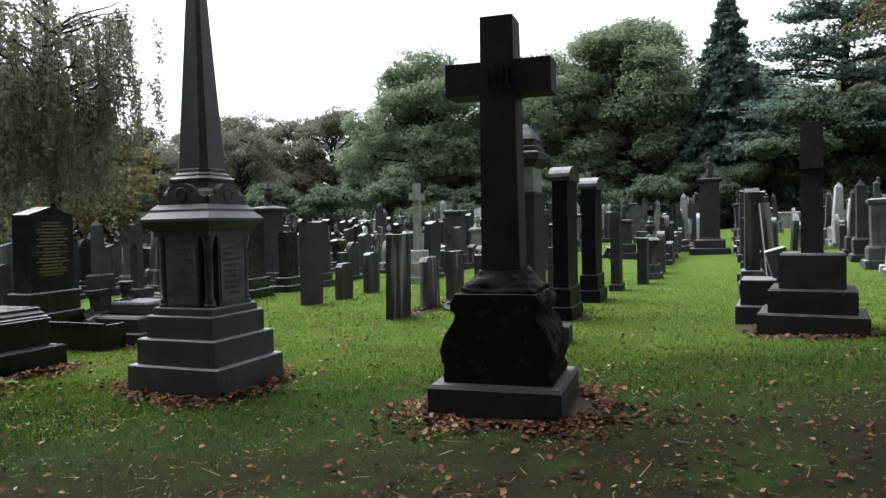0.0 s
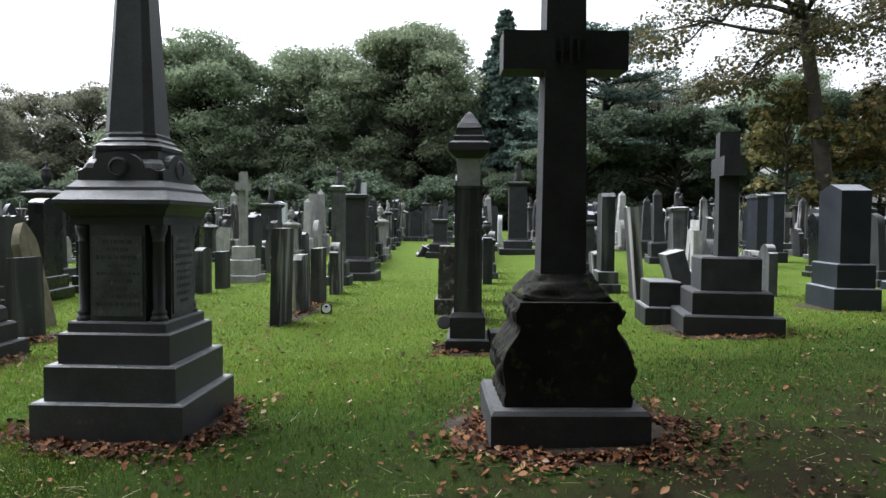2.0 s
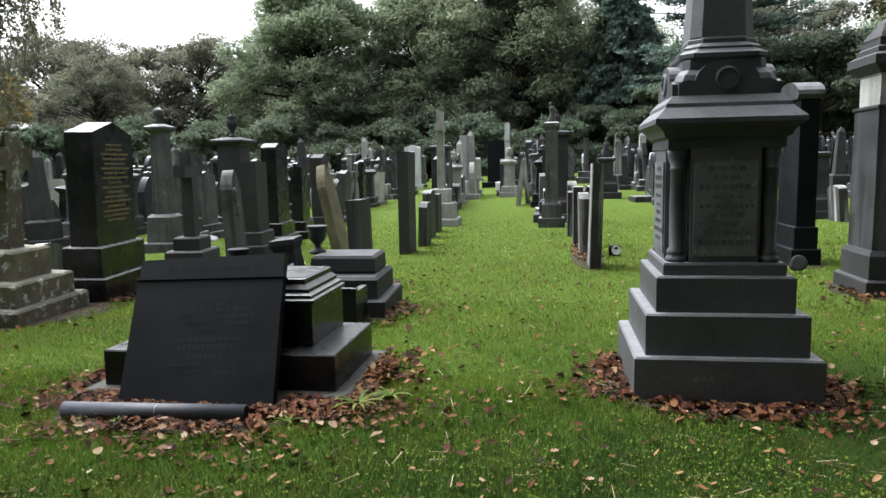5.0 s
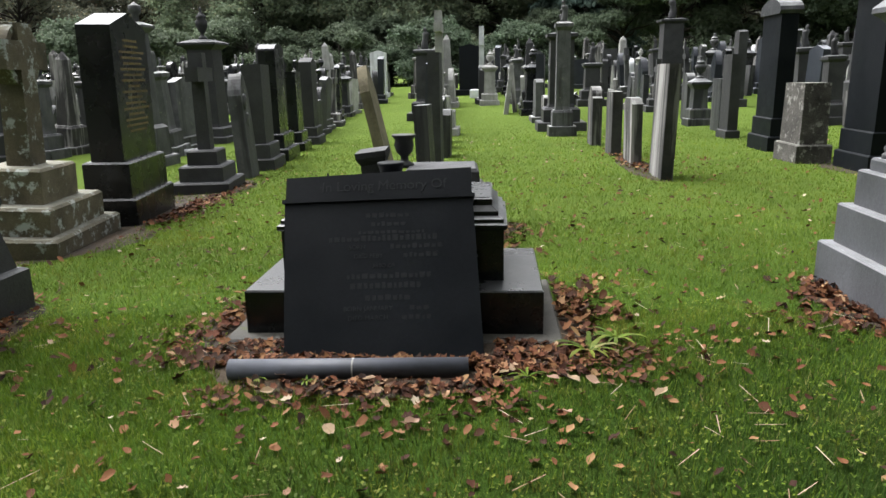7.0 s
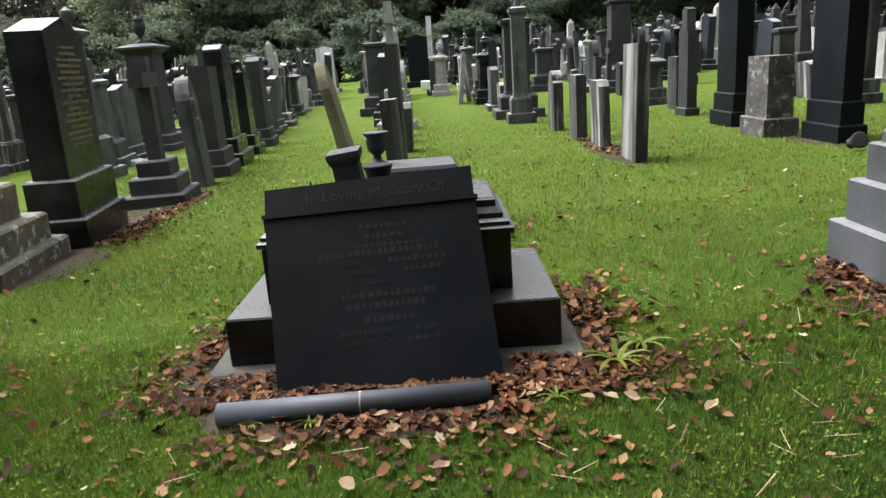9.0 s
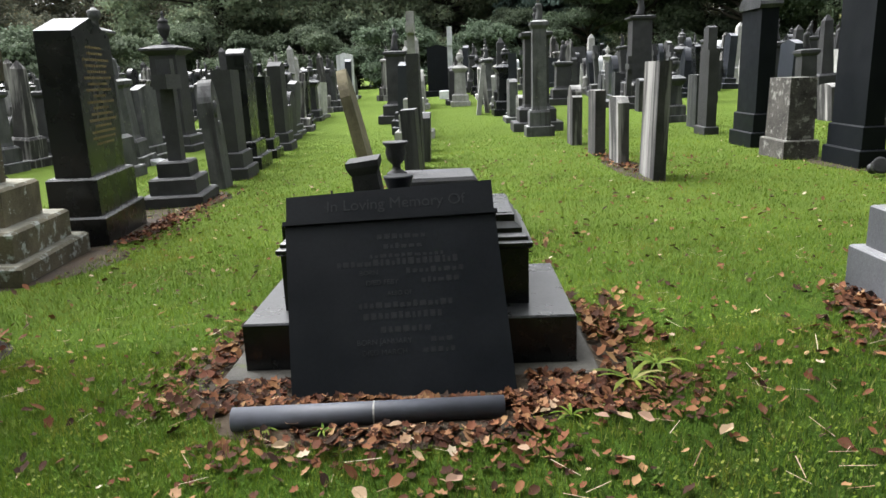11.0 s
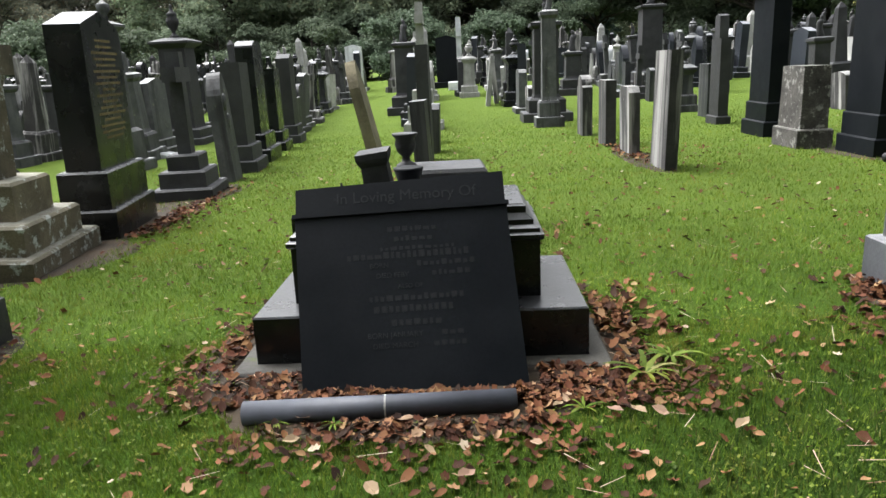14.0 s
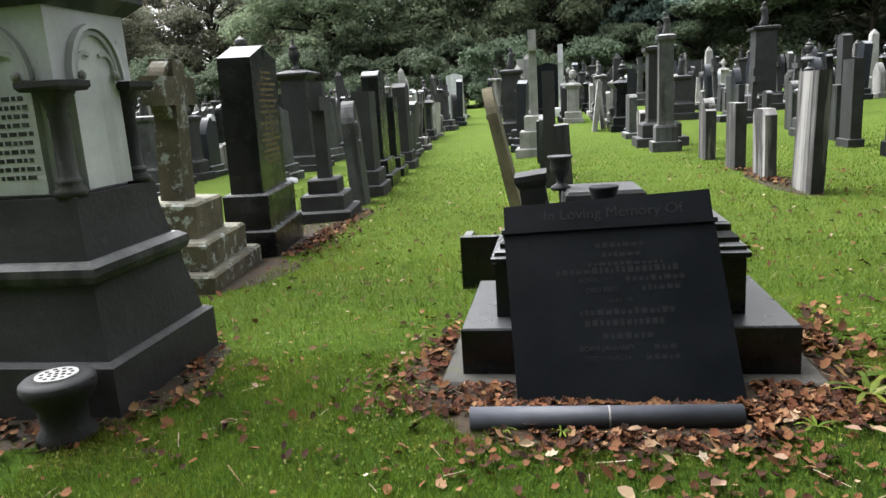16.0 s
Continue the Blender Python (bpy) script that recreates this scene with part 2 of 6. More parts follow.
BLADELIGHT = island_mat("yellowed_grass_blades", [(0.0, (0.085, 0.145, 0.017)), (0.5, (0.118, 0.185, 0.021)), (0.9, (0.155, 0.215, 0.028)), (1.0, (0.23, 0.24, 0.06))], 0.5, 0.35, 0.3, (0.185, 0.2, 0.03), (0.06, 0.115, 0.013))


def lawn_mat():
    m, nt, bsdf = nodes_of("damp_mown_lawn")
    tc = nt.nodes.new("ShaderNodeTexCoord")
    v = tc.outputs["Object"]
    big = noise_at(nt, v, 0.45, 5.0, 0.6)
    mid = noise_at(nt, v, 3.5, 6.0, 0.65)
    fine = noise_at(nt, v, 90.0, 4.0, 0.75)
    col = mixed(nt, ranged(nt, big, 0.35, 0.65), (0.045, 0.095, 0.011), (0.078, 0.14, 0.015))
    col = mixed(nt, ranged(nt, mid, 0.52, 0.72, 0.0, 0.55), col, (0.13, 0.155, 0.035))
    col = mixed(nt, ranged(nt, mid, 0.46, 0.3, 0.0, 0.5), col, (0.04, 0.07, 0.012))
    moss = noise_at(nt, v, 13.0, 6.0, 0.7)
    col = mixed(nt, ranged(nt, moss, 0.53, 0.36, 0.0, 0.6), col, (0.032, 0.058, 0.01))
    col = mixed(nt, ranged(nt, moss, 0.6, 0.74, 0.0, 0.4), col, (0.125, 0.155, 0.035))
    col = mixed(nt, ranged(nt, fine, 0.55, 0.3, 0.0, 0.8), col, (0.02, 0.034, 0.007))
    # bare, trodden earth beside the path, with the shade of the trees painted in
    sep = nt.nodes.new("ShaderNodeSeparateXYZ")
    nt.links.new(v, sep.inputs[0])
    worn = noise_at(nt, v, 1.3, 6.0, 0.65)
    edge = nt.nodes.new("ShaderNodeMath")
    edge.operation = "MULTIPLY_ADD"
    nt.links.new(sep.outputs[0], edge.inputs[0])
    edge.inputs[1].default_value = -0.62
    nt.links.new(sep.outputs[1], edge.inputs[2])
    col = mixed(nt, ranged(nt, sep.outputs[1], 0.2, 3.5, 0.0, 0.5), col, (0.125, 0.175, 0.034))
    # dark green towards the path: tree shade painted over the mossy lawn
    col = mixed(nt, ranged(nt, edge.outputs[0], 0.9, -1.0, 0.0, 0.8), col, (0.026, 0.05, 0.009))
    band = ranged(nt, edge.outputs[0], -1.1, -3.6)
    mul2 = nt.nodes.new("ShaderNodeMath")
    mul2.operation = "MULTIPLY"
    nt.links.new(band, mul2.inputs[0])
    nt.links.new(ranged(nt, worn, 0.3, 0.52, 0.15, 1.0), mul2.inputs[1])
    # worn earth, its colour darkened further for the same shade
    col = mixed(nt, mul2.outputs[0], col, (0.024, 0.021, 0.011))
    nt.links.new(col, bsdf.inputs["Base Color"])
    bsdf.inputs["Roughness"].default_value = 0.95
    bsdf.inputs["Specular IOR Level"].default_value = 0.05
    bumped(nt, bsdf, fine, 0.9, 0.03)
    return m


LAWN = lawn_mat()
SOIL = stone_mat("damp_leaf_mould_soil", (0.016, 0.012, 0.008), (0.05, 0.036, 0.022), 0.95, (0.09, 0.05, 0.028), 0.35, bump=1.0, vary=0.05)


# ---- building helpers ----
def ground_z(x, y):
    return (-0.04 * min(max(0.0, -3.5 - x), 7.0) + 0.03 * min(max(0.0, x - 3.0), 6.0) - 0.012 * min(max(0.0, y - 3.0), 15.0)
            - 0.06 * min(1.0, max(0.0, (-1.5 - x) / 2)) * min(1.0, max(0.0, (y - 1.0) / 3))
            + 0.028 * min(max(0.0, y - 17.0), 33.0))


def thing(name, x, y, label, category, group="", rz=0.0, lean=(0.0, 0.0), sink=0.02):
    ob = new(name)
    ob.empty_display_size = 0.2
    ob.matrix_basis = pose(x, y, ground_z(x, y) - sink, lean[0], lean[1], rz)
    return tagged(ob, label, category, group)


def part(name, bm, material, parent, label="", bevel=0.0, smooth=False):
    if bevel:
        sharp = [e for e in bm.edges if len(e.link_faces) == 2 and e.calc_face_angle(0) > 0.5]
        bmesh.ops.bevel(bm, geom=sharp, offset=bevel, segments=2, affect="EDGES", clamp_overlap=True)
    bmesh.ops.recalc_face_normals(bm, faces=bm.faces)
    me = bpy.data.meshes.new(name)
    bm.to_mesh(me)
    bm.free()
    me.materials.append(material)
    if smooth:
        me.polygons.foreach_set("use_smooth", [True] * len(me.polygons))
    ob = new(name, me)
    ob.parent = parent
    return tagged(ob, label)


def loft(bm, rings, close=True):
    """Skin over rings of equal length, capped at both ends."""
    loops = [[bm.verts.new(p) for p in r] for r in rings]
    n = len(loops[0])
    for a, b in zip(loops, loops[1:]):
        for i in range(n):
            bm.faces.new((a[i], a[(i + 1) % n], b[(i + 1) % n], b[i]))
    if close:
        bm.faces.new(loops[0][::-1])
        bm.faces.new(loops[-1])
    return bm


def rect(hx, hy, z, cx=0.0, cy=0.0, ch=0.0):
    if ch <= 0:
        return [(cx - hx, cy - hy, z), (cx + hx, cy - hy, z), (cx + hx, cy + hy, z), (cx - hx, cy + hy, z)]
    return [(cx - hx + ch, cy - hy, z), (cx + hx - ch, cy - hy, z), (cx + hx, cy - hy + ch, z), (cx + hx, cy + hy - ch, z),
            (cx + hx - ch, cy + hy, z), (cx - hx + ch, cy + hy, z), (cx - hx, cy + hy - ch, z), (cx - hx, cy - hy + ch, z)]


def circle(r, z, n=16, cx=0.0, cy=0.0):
    return [(cx + r * math.cos(2 * math.pi * i / n), cy + r * math.sin(2 * math.pi * i / n), z) for i in range(n)]


def box_bm(x0, x1, y0, y1, z0, z1):
    return loft(bmesh.new(), [rect((x1 - x0) / 2, (y1 - y0) / 2, z, (x0 + x1) / 2, (y0 + y1) / 2) for z in (z0, z1)])


def tiers(levels, cx=0.0, cy=0.0, ch=0.0):
    """Square mouldings: (half x, half y, z) from below upwards."""
    return loft(bmesh.new(), [rect(a, b, z, cx, cy, ch) for a, b, z in levels])


def turned(profile, n=18, cx=0.0, cy=0.0):
    return loft(bmesh.new(), [circle(r, z, n, cx, cy) for r, z in profile])


def prism_x(outline, x0, x1):
    """An outline in (y, z) drawn out along x."""
    return loft(bmesh.new(), [[(x, y, z) for y, z in outline] for x in (x0, x1)])


def prism_y(outline, y0, y1):
    return loft(bmesh.new(), [[(x, y, z) for x, z in outline] for y in (y0, y1)])


def top_outline(w, z0, h, top):
    a = w / 2
    if top == "flat":
        return [(-a, z0), (a, z0), (a, h), (-a, h)]
    if top == "gable":
        return [(-a, z0), (a, z0), (a, h - w * 0.14), (0, h), (-a, h - w * 0.14)]
    if top == "chamfer":
        return [(-a, z0), (a, z0), (a, h - 0.09), (a - 0.1, h), (-a + 0.1, h), (-a, h - 0.09)]
    if top == "shoulder":
        b = a * 0.72
        arc = [(b * math.cos(t), h - b * 0.8 + b * 0.8 * math.sin(t)) for t in np.linspace(0, math.pi, 11)]
        return [(-a, z0), (a, z0), (a, h - b * 0.95)] + arc + [(-a, h - b * 0.95)]
    k = {"round": 1.0, "segment": 0.32, "gothic": 1.35}[top]
    arc = [(a * math.cos(t), h - a * k + a * k * math.sin(t)) for t in np.linspace(0, math.pi, 13)]
    if top == "gothic":
        arc = [(a * (1 - s) ** 0.8 * (1 if i < 1 else 1), h - a * k + a * k * s ** 0.75) for i, s in enumerate(np.linspace(0, 0.96, 7))]
        arc = arc + [(-y, z) for y, z in reversed(arc)]
    return [(-a, z0), (a, z0)] + arc


def writing(tablet_parent, x, y0, y1, z0, z1, lines, material, seed=1, side=1):
    """Lines of cut letters too worn to read, on a face that looks along x."""
    rng = random.Random(seed)
    bm = bmesh.new()
    step = (z1 - z0) / lines
    for i in range(lines):
        z = z1 - (i + 0.6) * step
        half = (y1 - y0) / 2 * rng.uniform(0.45, 0.98)
        y = (y0 + y1) / 2 - half
        while y < (y0 + y1) / 2 + half:
            wd = rng.uniform(0.02, 0.075)
            o = loft(bmesh.new(), [rect(0.002, wd / 2, zz, x + 0.001 * side, y + wd / 2) for zz in (z, z + step * 0.42)])
            me = bpy.data.meshes.new("tmp")
            o.to_mesh(me)
            o.free()
            bm.from_mesh(me)
            bpy.data.meshes.remove(me)
            y += wd + 0.016
    return tagged(part("inscription", bm, material, tablet_parent, "rows of worn cut letters"), kind="stuff")


def headstone(x, y, thick, wide, high, top, steps, material, label, group="", lean=(0, 0), rz=0.0, base_material=None, bevel=0.008, cap=0.0, taper=0.0, name="headstone"):
    """A stone whose faces look along x. steps: (overhang, height) of its base blocks, from the ground up."""
    ob = thing(name, x, y, label, "gravestone", group, rz, lean)
    z = 0.0
    for i, (over, hh) in enumerate(steps):
        bm = tiers([(thick / 2 + over, wide / 2 + over, z), (thick / 2 + over, wide / 2 + over, z + hh - 0.02), (thick / 2 + over - 0.02, wide / 2 + over - 0.02, z + hh)])
        part("base_block" if i == 0 else "plinth", bm, base_material or material, ob, "", 0.006)
        z += hh
    bm = prism_x(top_outline(wide, z, high - cap, top if not cap else "flat"), -thick / 2, thick / 2)
    if taper:
        for v in bm.verts:
            f = 1 - taper * (v.co.z - z) / (high - z)
            v.co.x *= f
            v.co.y *= f
    tab = part("tablet", bm, material, ob, "", bevel)
    if cap:
        a, t = wide / 2 + 0.05, thick / 2 + 0.05
        zc = high - cap
        arc = [(a * math.cos(s), zc + 0.06 + (cap - 0.06) * math.sin(s)) for s in np.linspace(0, math.pi, 11)]
        part("cap", prism_x([(-a + 0.03, zc), (a - 0.03, zc)] + arc, -t, t), DARKGREY, ob, "rounded grey cap stone", 0.006)
    return ob


def latin_cross(x, y, high, span, wide, thick, steps, material, label, group="", rz=0.0, lean=(0, 0), arm_z=0.76, facing="x", ring=0.0, name="cross_monument", shaft_label=""):
    ob = thing(name, x, y, label, "gravestone", group, rz, lean)
    z = 0.0
    for i, (hx, hy, hh) in enumerate(steps):
        part("base_block" if i == 0 else "plinth", tiers([(hx, hy, z), (hx, hy, z + hh - 0.025), (hx - 0.025, hy - 0.025, z + hh)]), material, ob, "", 0.008)
        z += hh
    za = z + (high - z) * arm_z
    a, b = wide / 2, span / 2
    out = [(-a * 1.15, z), (a * 1.15, z), (a, za - a), (b, za - a), (b, za + a), (a, za + a), (a, high), (-a, high), (-a, za + a), (-b, za + a), (-b, za - a), (-a, za - a)]
    bm = prism_x(out, -thick / 2, thick / 2) if facing == "x" else prism_y(out, -thick / 2, thick / 2)
    part("cross", bm, material, ob, shaft_label, 0.012)
    if ring:
        bm = bmesh.new()
        for k in range(4):
            pts = []
            for s in np.linspace(math.radians(90 * k + 12), math.radians(90 * k + 78), 7):
                pts.append((ring * math.cos(s), za + ring * math.sin(s)))
            inner = [(p[0] * 0.78, za + (p[1] - za) * 0.78) for p in reversed(pts)]
            o = (prism_x if facing == "x" else prism_y)(pts + inner, -thick * 0.35, thick * 0.35)
            me = bpy.data.meshes.new("tmp")
            o.to_mesh(me)
            o.free()
            bm.from_mesh(me)
            bpy.data.meshes.remove(me)
        part("wheel_ring", bm, material, ob)
    return ob


URN = [(0.05, 0), (0.13, 0.0), (0.13, 0.04), (0.06, 0.08), (0.05, 0.13), (0.12, 0.2), (0.165, 0.3), (0.17, 0.38), (0.12, 0.43), (0.14, 0.46), (0.14, 0.49), (0.07, 0.53), (0.03, 0.6), (0.045, 0.64), (0.01, 0.68)]


def urn_pillar(x, y, high, half, material, label, group="", name="urn_monument", crown=0.62):
    ob = thing(name, x, y, label, "gravestone", group)
    h = high - crown
    part("base_block", tiers([(half * 1.75, half * 1.75, 0), (half * 1.75, half * 1.75, 0.2), (half * 1.7, half * 1.7, 0.22)]), material, ob, "", 0.008)
    part("plinth", tiers([(half * 1.45, half * 1.45, 0.22), (half * 1.45, half * 1.45, 0.46), (half * 1.3, half * 1.3, 0.5)]), material, ob, "", 0.008)
    part("pillar", tiers([(half * 1.05, half * 1.05, 0.5), (half, half, 0.6), (half * 0.92, half * 0.92, h - 0.3)]), material, ob, "", 0.008)
    part("cornice", tiers([(half * 0.95, half * 0.95, h - 0.3), (half * 1.1, half * 1.1, h - 0.24), (half * 1.4, half * 1.4, h - 0.16), (half * 1.4, half * 1.4, h - 0.1), (half * 0.6, half * 0.6, h)]), material, ob)
    part("urn", turned([(r * (0.8 + 0.6 * half), h + z * crown * 1.47) for r, z in URN]), material, ob, "", 0, True)
    return ob


def obelisk(x, y, high, half, material, label, group="", name="obelisk_monument"):
    ob = thing(name, x, y, label, "gravestone", group)
    part("base_block", tiers([(half * 2.1, half * 2.1, 0), (half * 2.1, half * 2.1, 0.25), (half * 2.0, half * 2.0, 0.28)]), material, ob, "", 0.008)
    part("plinth", tiers([(half * 1.6, half * 1.6, 0.28), (half * 1.6, half * 1.6, 0.75), (half * 1.3, half * 1.3, 0.82)]), material, ob, "", 0.008)
    part("shaft", tiers([(half, half, 0.82), (half * 0.66, half * 0.66, high - 0.2), (0.01, 0.01, high)]), material, ob, "", 0.006)
    return ob


def capped_column(x, y, high, half, material, label, group="", name="column_monument"):
    ob = thing(name, x, y, label, "gravestone", group)
    part("base_block", tiers([(half * 2.2, half * 2.2, 0), (half * 2.2, half * 2.2, 0.22), (half * 2.1, half * 2.1, 0.25)]), material, ob, "", 0.008)
    part("plinth", tiers([(half * 1.6, half * 1.6, 0.25), (half * 1.5, half * 1.5, 0.85), (half * 1.15, half * 1.15, 0.92)]), material, ob, "", 0.008)
    h = high - 0.5
    part("shaft", tiers([(half, half, 0.92), (half * 0.78, half * 0.78, h - 0.12)]), material, ob, "", 0.008)
    part("cap", tiers([(half * 0.8, half * 0.8, h - 0.12), (half * 1.35, half * 1.35, h - 0.02), (half * 1.35, half * 1.35, h + 0.03), (half * 0.5, half * 0.5, h + 0.1)]), material, ob, "flared cap stone")
    part("finial", turned([(0.06, h + 0.1), (0.07, h + 0.25), (0.12, h + 0.3), (0.13, h + 0.42), (0.06, h + 0.46), (0.02, h + 0.5)], 14), material, ob, "", 0, True)
    return ob


def statue_pillar(x, y, high, half, material, label, group="", statue_high=0.8, name="pedestal_monument"):
    ob = thing(name, x, y, label, "gravestone", group)
    h = high - statue_high
    part("base_block", tiers([(half * 2.0, half * 2.0, 0), (half * 2.0, half * 2.0, 0.25), (half * 1.95, half * 1.95, 0.27)]), material, ob, "", 0.008)
    part("plinth", tiers([(half * 1.5, half * 1.5, 0.27), (half * 1.5, half * 1.5, 0.6), (half * 1.3, half * 1.3, 0.66)]), material, ob, "", 0.008)
    part("pillar", tiers([(half * 1.1, half * 1.1, 0.66), (half, half, 0.75), (half * 0.95, half * 0.95, h - 0.2), (half * 1.25, half * 1.25, h - 0.12), (half * 1.25, half * 1.25, h - 0.04), (half * 0.8, half * 0.8, h)]), material, ob)
    s = statue_high
    prof = [(0.16, 0), (0.17, 0.1), (0.15, 0.3), (0.13, 0.5), (0.15, 0.62), (0.16, 0.72), (0.07, 0.78), (0.08, 0.84), (0.09, 0.9), (0.06, 0.97), (0.01, 1.0)]
    bm = turned([(r * s, h + z * s) for r, z in prof], 12)
    for v in bm.verts:
        v.co.x += 0.03 * math.sin(v.co.z * 9)
        v.co.y *= 0.8
    part("finial", bm, material, ob, "worn carved finial", 0, True)
    return ob


# ---- ground ----
def ground():
    xs = np.concatenate([[-600, -300, -150, -80, -50], np.arange(-36, 36.1, 0.6), [50, 80, 150, 300, 600]])
    ys = np.concatenate([[-400, -200, -90, -50, -30, -20], np.arange(-12, 26.1, 0.5), np.arange(28, 60, 3), [75, 100, 150, 300, 600]])
    verts = [(float(x), float(y), ground_z(x, y) + 0.008 * noise.noise((x * 0.5, y * 0.5, 0.3)) * (1 if abs(x) < 40 else 0)) for y in ys for x in xs]
    n = len(xs)
    faces = [(j * n + i, j * n + i + 1, (j + 1) * n + i + 1, (j + 1) * n + i) for j in range(len(ys) - 1) for i in range(n - 1)]
    me = bpy.data.meshes.new("ground")
    me.from_pydata(verts, [], faces)
    me.polygons.foreach_set("use_smooth", [True] * len(me.polygons))
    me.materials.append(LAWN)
    return tagged(new("ground", me), "damp green cemetery lawn with mossy, worn patches and painted tree shade", "lawn", "", "structure")


ground()


def soil_patch(x, y, rx, ry, seed, label="dark damp soil bed under the fallen leaves"):
    rng = random.Random(seed)
    bm = bmesh.new()
    c = bm.verts.new((x, y, ground_z(x, y) + 0.012))
    rings = []
    ph = rng.uniform(0, 9)
    for f in (0.5, 0.85, 1.0):
        ring = []
        for i in range(36):
            a = 2 * math.pi * i / 36
            k = f * (1 + 0.16 * noise.noise((math.cos(a) * 2 + ph, math.sin(a) * 2, 0)) + (0.06 * rng.random() if f == 1 else 0))
            px, py = x + rx * k * math.cos(a), y + ry * k * math.sin(a)
            ring.append(bm.verts.new((px, py, ground_z(px, py) + (0.012 if f < 1 else -0.012))))
        rings.append(ring)
    for i in range(36):
        j = (i + 1) % 36
        bm.faces.new((c, rings[0][i], rings[0][j]))
        for a, b in zip(rings, rings[1:]):
            bm.faces.new((a[i], b[i], b[j], a[j]))
    me = bpy.data.meshes.new("soil_bed")
    bm.to_mesh(me)
    bm.free()
    me.materials.append(SOIL)
    return tagged(new("soil_bed", me), label, "soil", "", "structure")


soil_patch(0.58, 0.5, 0.86, 0.86, 1)
soil_patch(3.93, 0.5, 0.95, 0.9, 2)
soil_patch(-2.78, 0.1, 1.2, 1.0, 3)
soil_patch(-5.9, 0.1, 0.85, 0.9, 4)
soil_patch(-6.45, 2.9, 0.8, 1.0, 5)
soil_patch(-6.55, 4.6, 0.62, 1.2, 6)
soil_patch(-6.6, 6.6, 0.75, 1.3, 7)
soil_patch(-2.95, 4.6, 0.45, 0.8, 8)
soil_patch(-2.75, 2.8, 0.85, 0.8, 9)
soil_patch(3.2, 4.2, 0.55, 0.75, 10)
soil_patch(3.1, 6.9, 0.42, 0.95, 11)
soil_patch(0.08, 7.4, 0.28, 1.7, 12)
soil_patch(6.75, 5.4, 0.95, 0.95, 13)
soil_patch(9.8, 8.1, 0.7, 0.9, 14)


# ---- the obelisk on steps ----
def great_obelisk():
    ob = thing("obelisk_monument", 0.565, 0.545, "tall grey granite obelisk on three steps with corner columns", "monument", sink=0.0)
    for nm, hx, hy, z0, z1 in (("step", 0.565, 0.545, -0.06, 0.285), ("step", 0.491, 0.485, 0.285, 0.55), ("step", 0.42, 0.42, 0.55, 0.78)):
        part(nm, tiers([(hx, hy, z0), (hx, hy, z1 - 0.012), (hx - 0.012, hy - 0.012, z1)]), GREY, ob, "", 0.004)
    part("die_base", tiers([(0.372, 0.372, 0.78), (0.372, 0.372, 0.845), (0.362, 0.362, 0.86)]), GREY, ob, "", 0.004)
    # the core is set back at the corners, where the small columns stand
    core = bmesh.new()
    a, c = 0.345, 0.135
    out = [(-a + c, -a), (a - c, -a), (a - c, -a + c), (a, -a + c), (a, a - c), (a - c, a - c), (a - c, a), (-a + c, a), (-a + c, a - c), (-a, a - c), (-a, -a + c), (-a + c, -a + c)]
    loft(core, [[(x, y, z) for x, y in out] for z in (0.86, 1.6)])
    die = part("die", core, GREY, ob, "", 0.004)
    for i, rz in enumerate((0, 90, 180, 270)):
        m = Matrix.Rotation(radians(rz), 4, "Z")
        bm = box_bm(-0.19, 0.19, -0.356, -0.33, 0.9, 1.5)
        bm.transform(m)
        panel = part("inscription_panel", bm, GREYPANEL, die, "stained panel with worn lettering", 0.003)
        col = turned([(0.066, 0.86), (0.066, 0.885), (0.05, 0.9), (0.058, 0.915), (0.058, 0.93), (0.043, 0.95), (0.046, 1.2), (0.041, 1.44), (0.048, 1.45), (0.048, 1.462), (0.041, 1.47), (0.064, 1.54), (0.066, 1.58)], 16, -0.283, -0.283)
        col.transform(m)
        part("corner_column", col, GREY, ob, "", 0, True)
        rng = random.Random(40 + i)
        bars = bmesh.new()
        for k in range(9):
            z = 1.44 - k * 0.058
            half = rng.uniform(0.06, 0.165)
            x = -half
            while x < half:
                w = rng.uniform(0.015, 0.05)
                o = box_bm(x, x + w, -0.3585, -0.3555, z, z + (0.03 if k not in (3, 4) else 0.022))
                me = bpy.data.meshes.new("tmp")
                o.to_mesh(me)
                o.free()
                bars.from_mesh(me)
                bpy.data.meshes.remove(me)
                x += w + 0.012
        bars.transform(m)
        tagged(part("inscription", bars, MIDGREY, ob, "worn lines of cut lettering"), kind="stuff")
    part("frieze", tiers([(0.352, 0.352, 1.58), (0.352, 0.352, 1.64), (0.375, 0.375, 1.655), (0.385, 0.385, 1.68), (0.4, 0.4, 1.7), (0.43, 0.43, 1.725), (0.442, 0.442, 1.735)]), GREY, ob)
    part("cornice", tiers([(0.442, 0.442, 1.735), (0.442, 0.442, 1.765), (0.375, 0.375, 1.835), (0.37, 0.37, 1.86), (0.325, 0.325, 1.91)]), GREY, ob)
    part("medallion_block", tiers([(0.305, 0.305, 1.91), (0.305, 0.305, 2.0), (0.29, 0.29, 2.04), (0.255, 0.255, 2.075), (0.25, 0.25, 2.14)], 0, 0, 0.04), GREY, ob, "", 0.004)
    for rz in (0, 90, 180, 270):
        m = Matrix.Rotation(radians(rz), 4, "Z")
        arc = [(0.19 * math.cos(t), 2.0 + 0.125 * math.sin(t)) for t in np.linspace(0, math.pi, 13)]
